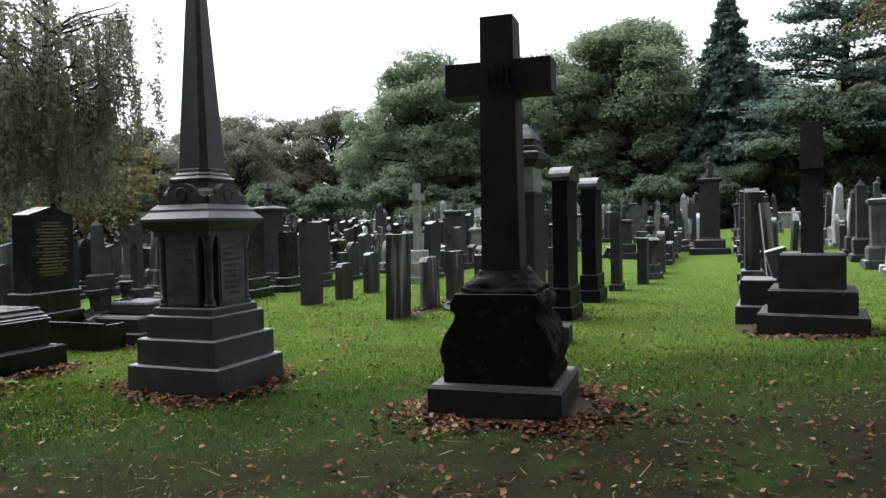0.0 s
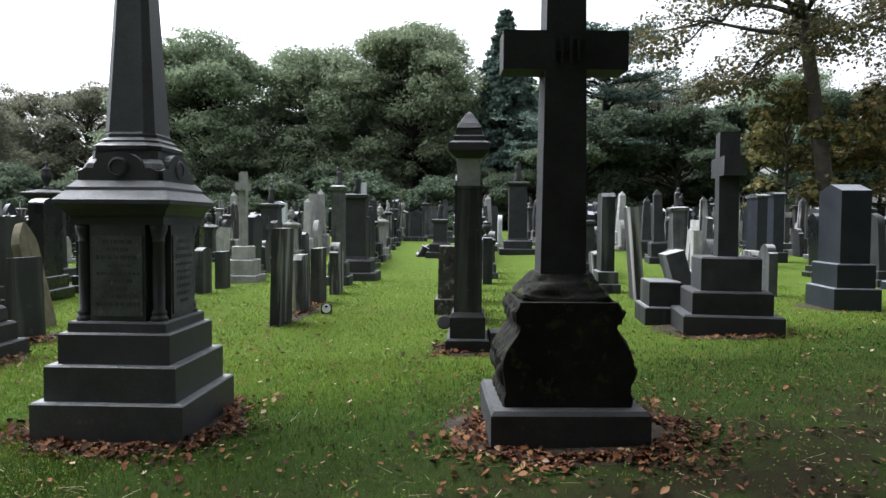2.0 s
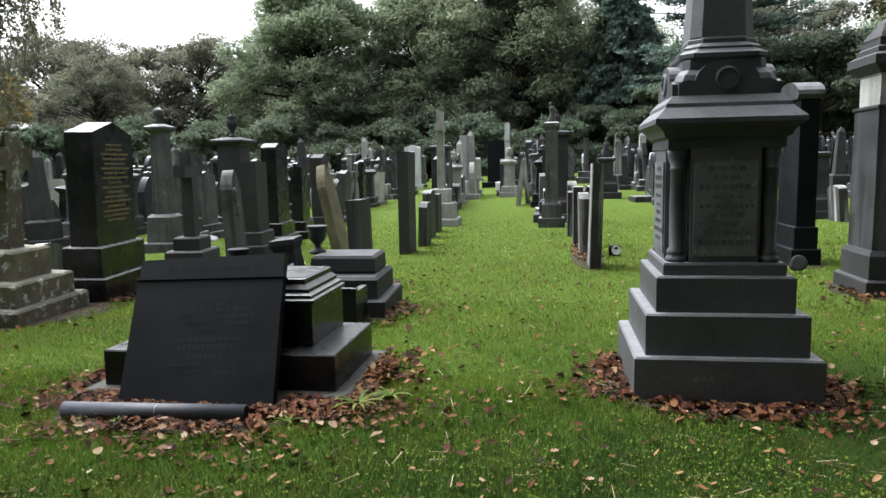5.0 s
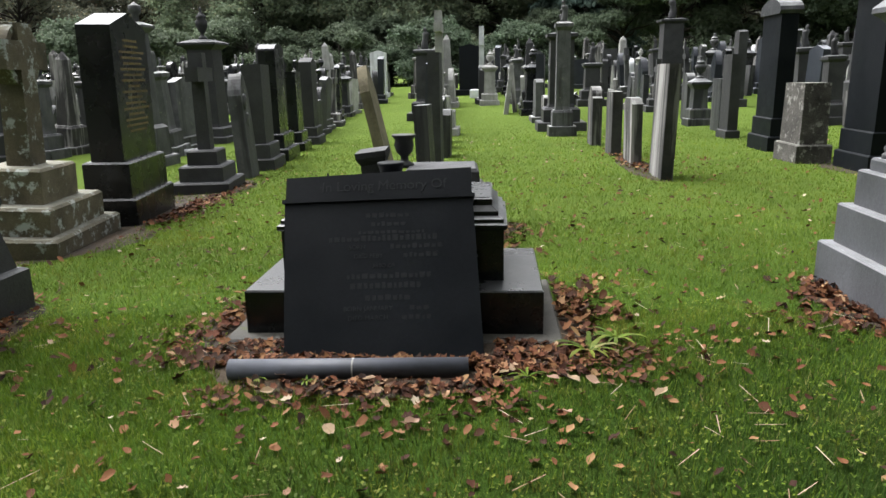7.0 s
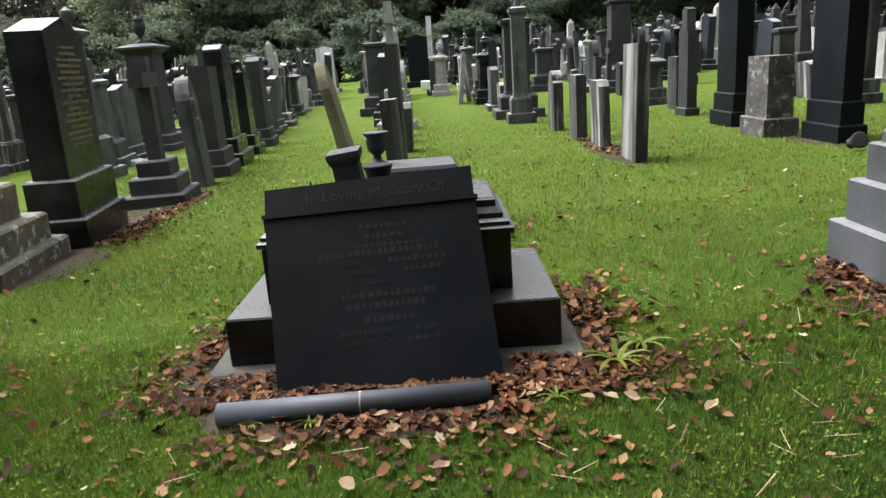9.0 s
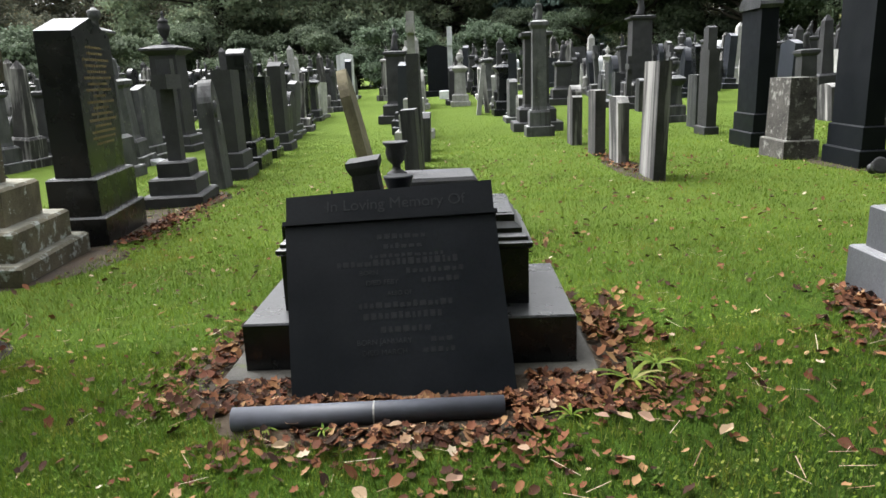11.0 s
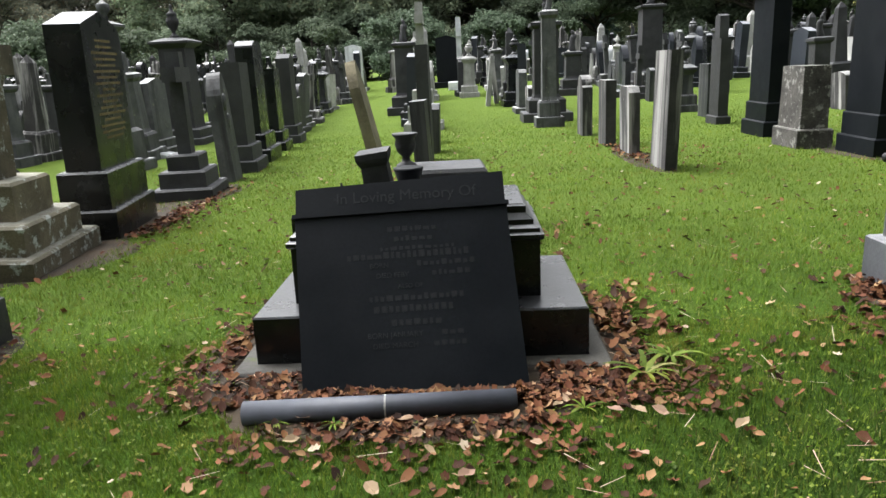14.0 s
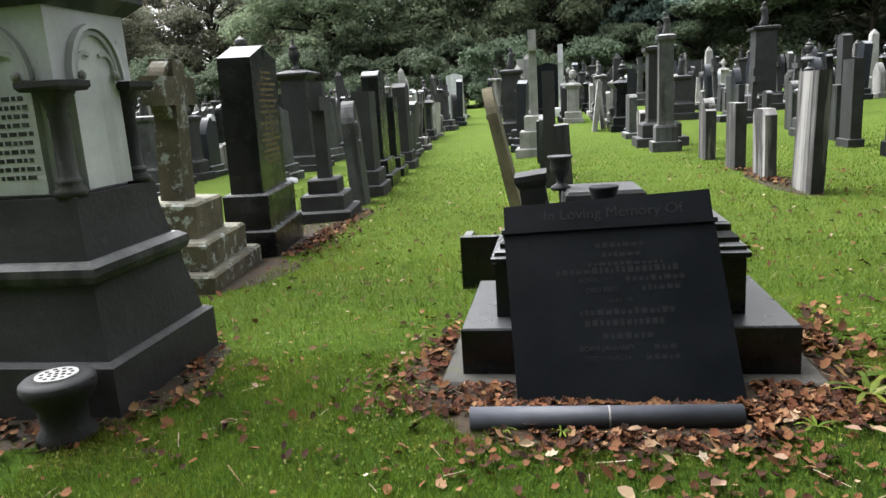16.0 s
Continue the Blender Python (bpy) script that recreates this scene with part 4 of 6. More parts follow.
# ---- row with the tall pillar ----
def capital_pillar():
    ob = thing("pillar_monument", 3.14, 4.17, "tall dark stone pillar with a cornice and pointed top", "monument")
    part("base_block", tiers([(0.27, 0.45, 0), (0.27, 0.45, 0.18), (0.25, 0.43, 0.2)]), SOOT, ob, "", 0.008)
    part("plinth", tiers([(0.22, 0.38, 0.2), (0.22, 0.38, 0.46), (0.19, 0.34, 0.52)]), SOOT, ob, "", 0.008)
    part("shaft", tiers([(0.175, 0.32, 0.52), (0.17, 0.31, 2.05), (0.19, 0.33, 2.07), (0.19, 0.33, 2.1)]), DARKGREY, ob, "", 0.008)
    part("panelled_neck", tiers([(0.145, 0.26, 2.1), (0.145, 0.26, 2.42), (0.165, 0.28, 2.44)]), PALE, ob, "paler panelled neck", 0.006)
    part("cornice", tiers([(0.16, 0.28, 2.44), (0.2, 0.32, 2.48), (0.255, 0.37, 2.54), (0.255, 0.37, 2.63), (0.2, 0.3, 2.66)]), SOOT, ob, "", 0.006)
    part("gabled_block", tiers([(0.19, 0.27, 2.66), (0.19, 0.27, 2.72), (0.165, 0.24, 2.74), (0.165, 0.24, 2.8)]), SOOT, ob, "", 0.006)
    part("pointed_finial", tiers([(0.155, 0.22, 2.8), (0.16, 0.225, 2.83), (0.13, 0.18, 2.89), (0.085, 0.11, 2.96), (0.045, 0.06, 3.02), (0.01, 0.01, 3.06)], 0, 0, 0.008), SOOT, ob, "blunt pointed stone finial")
    return ob


capital_pillar()
kerbstone = thing("kerb_block", 3.58, 4.0, "low dark stone block beside the pillar", "stone block", rz=4)
part("block", tiers([(0.17, 0.2, 0), (0.17, 0.2, 0.24), (0.16, 0.19, 0.26)]), SOOT, kerbstone, "", 0.008)
vase3 = thing("stone_urn", 2.78, 5.75, "small toppled dark urn lying by the pillar", "urn", lean=(70, 0), sink=-0.08)
part("bowl", turned([(0.06, 0), (0.07, 0.02), (0.035, 0.06), (0.09, 0.14), (0.1, 0.2), (0.11, 0.22), (0.08, 0.222)], 16), SOOT, vase3, "", 0, True)
headstone(3.12, 6.8, 0.26, 0.86, 2.68, "flat", [(0.07, 0.28), (0.03, 0.32)], HONED, "tall dark slab monument with a rounded cap", "capped slabs", cap=0.26)
headstone(2.78, 8.1, 0.42, 0.78, 1.26, "flat", [(0.06, 0.32)], HEWN, "rough-hewn mottled grey-brown headstone", "", taper=0.06)
headstone(3.02, 10.1, 0.3, 0.86, 2.72, "flat", [(0.09, 0.3), (0.04, 0.33)], HONED, "tall dark granite slab with a rounded cap", "capped slabs", cap=0.27)
headstone(3.15, 13.0, 0.22, 0.6, 1.86, "flat", [(0.05, 0.2)], SOOT, "narrow blackened headstone in the row", "far row stones")
headstone(3.6, 15.1, 0.26, 0.7, 1.32, "flat", [], DARKGREY, "plain dark grey headstone in the row", "far row stones")
urn_pillar(3.62, 17.2, 1.95, 0.2, DARKGREY, "short dark stone urn pillar")
headstone(3.8, 19.0, 0.24, 0.65, 1.43, "round", [], MIDGREY, "round-topped weathered grey headstone", "far row stones")
statue_pillar(5.2, 27.5, 4.25, 0.42, SOOT, "large blackened pedestal with a carved figure finial", "", 0.95)

# ---- row with the second cross ----
latin_cross(6.82, 5.35, 2.85, 0.86, 0.27, 0.27, [(0.66, 0.6, 0.3), (0.53, 0.5, 0.32), (0.4, 0.38, 0.47)], SOOT, "blackened stone cross on three heavy steps", arm_z=0.72, facing="x", rz=-7)
tilt = thing("broken_monument_base", 6.2, 6.45, "two-stepped grey base of a broken headstone", "monument", rz=-4)
part("base_block", tiers([(0.32, 0.5, 0), (0.32, 0.5, 0.28), (0.3, 0.48, 0.3)]), DARKGREY, tilt, "", 0.008)
part("plinth", tiers([(0.25, 0.42, 0.3), (0.25, 0.42, 0.66), (0.24, 0.41, 0.68)]), DARKGREY, tilt, "", 0.008)
tilted = headstone(6.75, 6.75, 0.3, 0.5, 1.15, "flat", [], MIDGREY, "tilted pale-topped headstone slipped off its base", "", lean=(0, -16))
headstone(6.62, 9.85, 0.17, 0.66, 1.95, "flat", [], STREAKED, "tall leaning headstone streaked white", "", lean=(0, -5))
headstone(6.3, 11.75, 0.3, 0.62, 2.34, "chamfer", [(0.13, 0.25), (0.08, 0.28)], DARKGREY, "tall dark grey headstone on a moulded base", "", bevel=0.012)
headstone(6.75, 19.0, 0.3, 0.5, 2.55, "flat", [(0.1, 0.3)], DARKGREY, "tall narrow dark grey headstone", "far row stones", cap=0.12)
headstone(6.45, 22.6, 0.3, 0.5, 2.65, "gable", [(0.1, 0.3)], SOOT, "tall narrow soot-blackened headstone", "far row stones")
headstone(9.85, 8.05, 0.5, 0.9, 2.24, "gable", [(0.14, 0.42), (0.07, 0.42)], BLUEGREY, "broad blue-grey granite headstone with a pointed top", "", rz=-3)
headstone(9.45, 10.3, 0.18, 0.55, 1.12, "shoulder", [], MIDGREY, "small grey headstone with shouldered top", "")
headstone(11.4, 18.1, 0.34, 0.8, 2.6, "flat", [(0.05, 0.2)], STREAKED, "tall headstone streaked white", "")
headstone(13.4, 21.0, 0.35, 1.0, 2.6, "flat", [(0.12, 0.4)], BLUEGREY, "tall dark polished headstone", "polished blocks", cap=0.14)
headstone(14.8, 23.0, 0.4, 1.1, 2.7, "flat", [(0.12, 0.4)], BLUEGREY, "broad dark polished headstone", "polished blocks", cap=0.14)
latin_cross(14.9, 18.4, 2.6, 0.9, 0.26, 0.24, [(0.5, 0.5, 0.35), (0.35, 0.35, 0.35)], PALE, "pale stone cross on a stepped base", arm_z=0.7)

# ---- row by the soil strip ----
latin_cross(-6.77, 2.78, 2.16, 0.74, 0.26, 0.22, [(0.56, 0.72, 0.26), (0.45, 0.58, 0.26), (0.3, 0.36, 0.33)], BROWN, "brown lichen-spotted wheel-head cross on a stepped base", rz=7, ring=0.3, arm_z=0.78, lean=(0, 3))
gr = headstone(-6.6, 4.4, 0.36, 1.12, 2.4, "gable", [(0.13, 0.37), (0.075, 0.4)], POLISHED, "tall polished black granite headstone with gilt lettering", "", rz=8, lean=(0, 1))
writing(gr, 0.18, -0.4, 0.4, 1.05, 2.12, 17, GOLD, 3)
latin_cross(-6.55, 6.7, 2.05, 0.78, 0.2, 0.19, [(0.42, 0.53, 0.2), (0.32, 0.4, 0.23), (0.22, 0.27, 0.22)], SOOT, "slim black stone cross on three steps", rz=7, arm_z=0.78)
draped = headstone(-6.45, 8.2, 0.24, 0.55, 1.78, "gothic", [], MIDGREY, "eroded grey headstone with carved drapery", "", rz=6, lean=(0, -3), taper=0.1)
for k, (dz, r) in enumerate(((1.3, 0.09), (1.0, 0.08), (0.5, 0.06))):
    bm = bmesh.new()
    bmesh.ops.create_icosphere(bm, subdivisions=2, radius=r)
    for v in bm.verts:
        v.co = Vector((v.co.x * 0.8, v.co.y * 1.3, v.co.z * 1.6)) + 0.04 * Vector(noise.noise_vector(v.co * 11)) + Vector((0.085, 0.1 * (k - 1), dz))
    part("carving", bm, MIDGREY, draped, "eroded carved drapery", 0, True)
headstone(-6.62, 9.5, 0.34, 0.7, 1.95, "flat", [(0.16, 0.25), (0.08, 0.27)], SOOT, "blackened slab headstone on two steps", "black slabs", rz=5)
headstone(-6.85, 11.25, 0.34, 0.9, 2.42, "segment", [(0.18, 0.3), (0.09, 0.3)], POLISHED, "tall polished black headstone on two steps", "black slabs", rz=5)
headstone(-7.05, 13.4, 0.3, 0.7, 1.9, "flat", [(0.15, 0.25), (0.08, 0.25)], POLISHED, "polished black headstone on two steps", "black slabs", rz=5)
headstone(-7.2, 15.5, 0.34, 0.8, 2.3, "gable", [(0.14, 0.25), (0.07, 0.25)], SOOT, "blackened headstone with a pointed top", "black slabs", rz=5)
capped_column(-9.7, 11.3, 3.45, 0.2, MIDGREY, "pale grey tapered column with a flared cap and finial")
statue_pillar(-0.35, 16.4, 3.25, 0.33, SOOT, "dark stone pedestal with a worn carved figure", "", 0.62)
statue_pillar(-4.6, 22.0, 3.2, 0.33, SOOT, "dark pedestal with a draped carved urn", "", 0.75)
statue_pillar(1.75, 25.8, 2.5, 0.3, SOOT, "dark pedestal with a carved figure at the end of the lawn", "", 0.8)
latin_cross(1.5, 37.5, 2.6, 0.9, 0.26, 0.22, [(0.6, 0.6, 0.35), (0.45, 0.45, 0.35)], MIDGREY, "grey cross on steps beyond the lawn", arm_z=0.72, facing="y")
for gx, gy, gw, gh, gt, gm, words in ((-0.4, 38.5, 1.2, 1.9, "gable", DARKGREY, "broad dark gabled headstone beyond the lawn"), (2.9, 39.0, 1.3, 1.7, "segment", BLUEGREY, "broad blue-grey headstone beyond the lawn"), (4.2, 37.0, 0.8, 2.2, "flat", SOOT, "tall blackened headstone beyond the lawn"), (0.5, 41.0, 0.9, 2.2, "shoulder", MIDGREY, "grey shouldered headstone beyond the lawn")):
    headstone(gx, gy, 0.3, gw, gh, gt, [(0.14, 0.28)], gm, words, "graves closing the lawn", rz=90)
headstone(3.45, 23.8, 0.2, 0.55, 1.25, "flat", [], DARKGREY, "dark narrow headstone beside a fallen slab", "")
slab = thing("fallen_slab", 2.95, 23.7, "dark flat gravestone slab fallen on the grass", "gravestone", rz=8)
part("slab", tiers([(0.38, 0.5, 0), (0.38, 0.5, 0.2), (0.36, 0.48, 0.23)]), DARKGREY, slab, "", 0.01)
for fx, fy, tilt_a, tilt_b in ((0.85, 26.1, 14, 24), (1.3, 26.3, -10, -30)):
    lump_far = thing("stone_fragment", fx, fy, "broken grey carved stone lying on the grass", "stone fragment", "tumbled stones", 25 * fx, (tilt_a, tilt_b), 0.06)
    part("block", tiers([(0.2, 0.16, 0), (0.24, 0.2, 0.1), (0.18, 0.15, 0.2), (0.16, 0.14, 0.5), (0.2, 0.17, 0.56)]), MIDGREY, lump_far, "", 0.012)
headstone(-1.75, 22.6, 0.16, 0.6, 1.75, "flat", [], PALE, "thin pale headstone leaning in a gap", "leaning pair", lean=(0, 7))
headstone(-1.4, 23.4, 0.16, 0.6, 1.8, "flat", [], STREAKED, "thin streaked headstone leaning beside another", "leaning pair", lean=(0, -5))
headstone(-4.6, 29.0, 0.3, 0.6, 2.9, "flat", [(0.08, 0.25)], PALE, "tall pale slab headstone among far graves", "")
headstone(-8.9, 38.5, 0.6, 0.9, 2.7, "gable", [(0.12, 0.3)], MARBLE, "white marble gabled tomb among far graves", "", rz=90)
urn_pillar(-11.0, 18.0, 4.05, 0.42, SOOT, "tall black pillar monument crowned by an urn", crown=0.95)
headstone(-11.0, 15.0, 0.3, 1.1, 2.0, "segment", [(0.1, 0.25)], BLUEGREY, "broad dark blue-grey headstone", "", rz=-60)
headstone(-9.7, 3.9, 0.6, 0.8, 1.95, "flat", [(0.14, 0.25), (0.06, 0.35)], MARBLE, "stained white marble pedestal monument", "", bevel=0.02)
headstone(-9.6, 7.0, 0.18, 0.85, 0.62, "segment", [], MIDGREY, "low rounded grey headstone", "")
book = thing("grave_tablet", -10.35, 14.0, "white marble tablet sloping on the grass", "grave ornament", rz=20, lean=(0, 16))
part("tablet", tiers([(0.5, 0.4, 0.0), (0.5, 0.4, 0.2), (0.46, 0.36, 0.24)]), MARBLE, book, "", 0.006)
latin_cross(-2.8, 33.4, 3.5, 0.8, 0.3, 0.25, [(0.6, 0.6, 0.4)], MARBLE, "white marble cross among far graves", arm_z=0.75)
headstone(-3.5, 36.0, 0.8, 1.1, 2.7, "gable", [(0.3, 0.3)], HONED, "large dark gabled tomb", "", rz=90)


# ---- far rows of graves ----
def far_rows():
    rng = random.Random(21)
    far = "graves in the far rows"
    mats = [DARKGREY, SOOT, MIDGREY, STREAKED, PALE, POLISHED, DARKGREY, PALE, SOOT, STREAKED, MIDGREY, BLUEGREY]
    protos = []

    def proto(i, x, y):
        m = mats[i % len(mats)]
        kinds = ("flat", "round", "gable", "shoulder", "gothic", "segment", "chamfer")
        if i % 11 == 3:
            return latin_cross(x, y, 2.0, 0.7, 0.2, 0.18, [(0.42, 0.42, 0.25), (0.3, 0.3, 0.25)], m, "weathered stone cross among far graves", far, arm_z=0.74)
        if i % 11 == 6:
            return urn_pillar(x, y, 2.3, 0.24, m, "urn-topped pillar among far graves", far)
        if i % 11 == 9:
            return obelisk(x, y, 2.7, 0.2, m, "slim obelisk among far graves", far)
        if i % 11 == 10:
            return statue_pillar(x, y, 2.6, 0.22, m, "pedestal with a carved finial among far graves", far, 0.6)
        h = (1.15, 1.5, 1.8, 0.95, 1.35, 2.1)[i % 6]
        steps = [] if i % 3 == 0 else [(0.12, 0.2)] if i % 3 == 1 else [(0.16, 0.22), (0.08, 0.2)]
        return headstone(x, y, 0.18 + 0.03 * (i % 4), 0.6 + 0.08 * (i % 4), h, kinds[i % 7], steps, m, "weathered %s headstone among far graves" % {DARKGREY: "dark grey", SOOT: "blackened", MIDGREY: "grey", STREAKED: "white-streaked", PALE: "pale", POLISHED: "polished black", BLUEGREY: "blue-grey granite", MARBLE: "white marble"}[m], far, bevel=0.0)

    rows = [(-6.1, -0.085, 17.5, 50), (-2.9, -0.06, 17.5, 29), (0.3, -0.05, 16.0, 46), (3.2, 0.02, 21.0, 48), (6.4, 0.01, 13.8, 18.0), (6.4, 0.01, 24.5, 48), (9.8, 0.02, 12.5, 48),
            (-9.3, -0.08, 13.6, 16.0), (-9.3, -0.08, 20.0, 50), (-12.6, -0.08, 5.0, 50), (-15.8, -0.08, 6.0, 50), (-19.2, -0.08, 9.0, 50), (-22.6, -0.08, 14.0, 50), (-26.0, -0.08, 18.0, 50),
            (13.2, 0.02, 8.0, 17.0), (12.4, 0.02, 24.0, 46), (16.4, 0.02, 14.0, 46), (19.8, 0.02, 14.0, 46), (23.0, 0.02, 20.0, 46)]
    k = 0
    for x0, s, ya, yb in rows:
        y = ya + rng.uniform(0, 0.6)
        while y < yb:
            x = x0 + s * y + rng.uniform(-0.15, 0.15)
            m = pose(x, y, ground_z(x, y) - 0.03, rng.gauss(0, 1.2), rng.gauss(0, 2.2), rng.gauss(0, 4) + rng.choice((0, 0, 180)))
            if k < 36:
                ob = proto(k, x, y)
                ob.matrix_basis = m
                protos.append(ob)
            else:
                copy_thing(rng.choice(protos), m @ Matrix.Scale(rng.uniform(0.88, 1.12), 4))
            k += 1
            y += rng.uniform(0.95, 1.6) * (1.0 if y < 32 else 1.3)

    marble = headstone(4.6, 33.0, 0.22, 0.7, 1.7, "round", [(0.1, 0.2)], MARBLE, "white marble headstone among far graves", far)
    protos += [marble, marble]
    pieces = []
    for i in range(240):
        x, y = rng.uniform(-38, 36), rng.uniform(27, 49)
        if y < 37 and (abs(x + 1.6 - 0.06 * y) < 2.0 or abs(x - 5.0) < 1.0):
            continue
        m = pose(x, y, ground_z(x, y) - 0.03, 0, rng.gauss(0, 2), rng.gauss(0, 5))
        pieces.append((rng.choice(protos), m @ Matrix.Scale(rng.uniform(0.9, 1.25), 4)))
    # the furthest graves, too small to tell apart, as one mass
    verts, faces, slots, kinds_of = [], [], [], []
    for ob, m in pieces:
        for child in ob.children:
            if child.type != "MESH":
                continue
            mat = child.data.materials[0]
            if mat not in kinds_of:
                kinds_of.append(mat)
            n = len(verts)
            verts += [tuple(m @ v.co) for v in child.data.vertices]
            for p in child.data.polygons:
                faces.append([n + k for k in p.vertices])
                slots.append(kinds_of.index(mat))
    me = bpy.data.meshes.new("distant_graves")
    me.from_pydata(verts, [], faces)
    for mat in kinds_of:
        me.materials.append(mat)
    me.polygons.foreach_set("material_index", slots)
    tagged(new("distant_graves", me), "crowd of small weathered gravestones before the trees", "gravestones", "", "stuff")


far_rows()

wall = new("boundary_wall")
tagged(wall, "low pale stone boundary wall beyond the graves", "wall", "", "structure")
wall.matrix_basis = pose(24, 52, 0.72)
part("wall_body", box_bm(-16, 22, -0.25, 0.25, 0, 1.25), PALE, wall)
for i in range(38):
    part("coping_stone", tiers([(0.48, 0.32, 1.254), (0.48, 0.32, 1.34), (0.46, 0.2, 1.42)], -15.5 + i, 0), PALE, wall)


# ---- trees ----
def tube(bm, pts, radii, n=7):
    rings = []
    for i, p in enumerate(pts):
        d = (Vector(pts[min(i + 1, len(pts) - 1)]) - Vector(pts[max(i - 1, 0)])).normalized()
        q = d.to_track_quat("Z", "Y")
        rings.append([Vector(p) + q @ Vector((radii[i] * math.cos(2 * math.pi * k / n), radii[i] * math.sin(2 * math.pi * k / n), 0)) for k in range(n)])
    loft(bm, rings)


def curve_points(a, b, sag, rng, n=6):
    a, b = Vector(a), Vector(b)
    out = []
    for i in range(n):
        t = i / (n - 1)
        p = a.lerp(b, t)
        p += Vector((rng.gauss(0, 1), rng.gauss(0, 1), rng.gauss(0, 0.6))) * 0.06 * (b - a).length * math.sin(math.pi * t)
        p.z += sag * math.sin(math.pi * t)
        out.append(p)
    return out


def leaf_mesh(name, pts, size, seed, material, parent, droop=0.0, flat=0.0, long=1.0, label="", face=None):
    """A crown: at each point a small bent leaf spray of two triangles."""
    r = np.random.RandomState(seed)
    pts = np.asarray(pts, dtype=np.float32)
    n = len(pts)
    a = r.normal(size=(n, 3))
    a[:, 2] = a[:, 2] * (1 - flat) - droop
    a /= np.linalg.norm(a, axis=1)[:, None]
    b = r.normal(size=(n, 3))
    b[:, 2] *= (1 - flat)
    if face is not None:
        # sprays lie as shingles over their bough, facing outwards and up
        f = np.asarray(face) + r.normal(size=(n, 3)) * 0.42
        f /= np.linalg.norm(f, axis=1)[:, None]
        a = a - f * np.sum(a * f, axis=1)[:, None]
        a /= np.linalg.norm(a, axis=1)[:, None]
        b = np.cross(f, a)
    b -= a * np.sum(a * b, axis=1)[:, None]
    b /= np.linalg.norm(b, axis=1)[:, None]
    s = size * r.uniform(0.6, 1.35, (n, 1))
    c = np.cross(a, b) * s * 0.25
    v = np.stack([pts - a * s * long * 0.5, pts + b * s * 0.42 + c, pts + a * s * long * 0.5, pts - b * s * 0.42 + c], 1).reshape(-1, 3)
    me = bpy.data.meshes.new(name)
    me.vertices.add(4 * n)
    me.vertices.foreach_set("co", v.astype(np.float32).ravel())
    idx = np.arange(n)[:, None] * 4
    tri = np.concatenate([idx + [0, 1, 2], idx + [0, 2, 3]], 1).reshape(-1)
    me.loops.add(6 * n)
    me.loops.foreach_set("vertex_index", tri.astype(np.int32))
    me.polygons.add(2 * n)
    me.polygons.foreach_set("loop_start", (np.arange(2 * n) * 3).astype(np.int32))
    me.polygons.foreach_set("loop_total", np.full(2 * n, 3, dtype=np.int32))
    me.update(calc_edges=True)
    me.materials.append(material)
    ob = new(name, me)
    ob.parent = parent
    return tagged(ob, label)


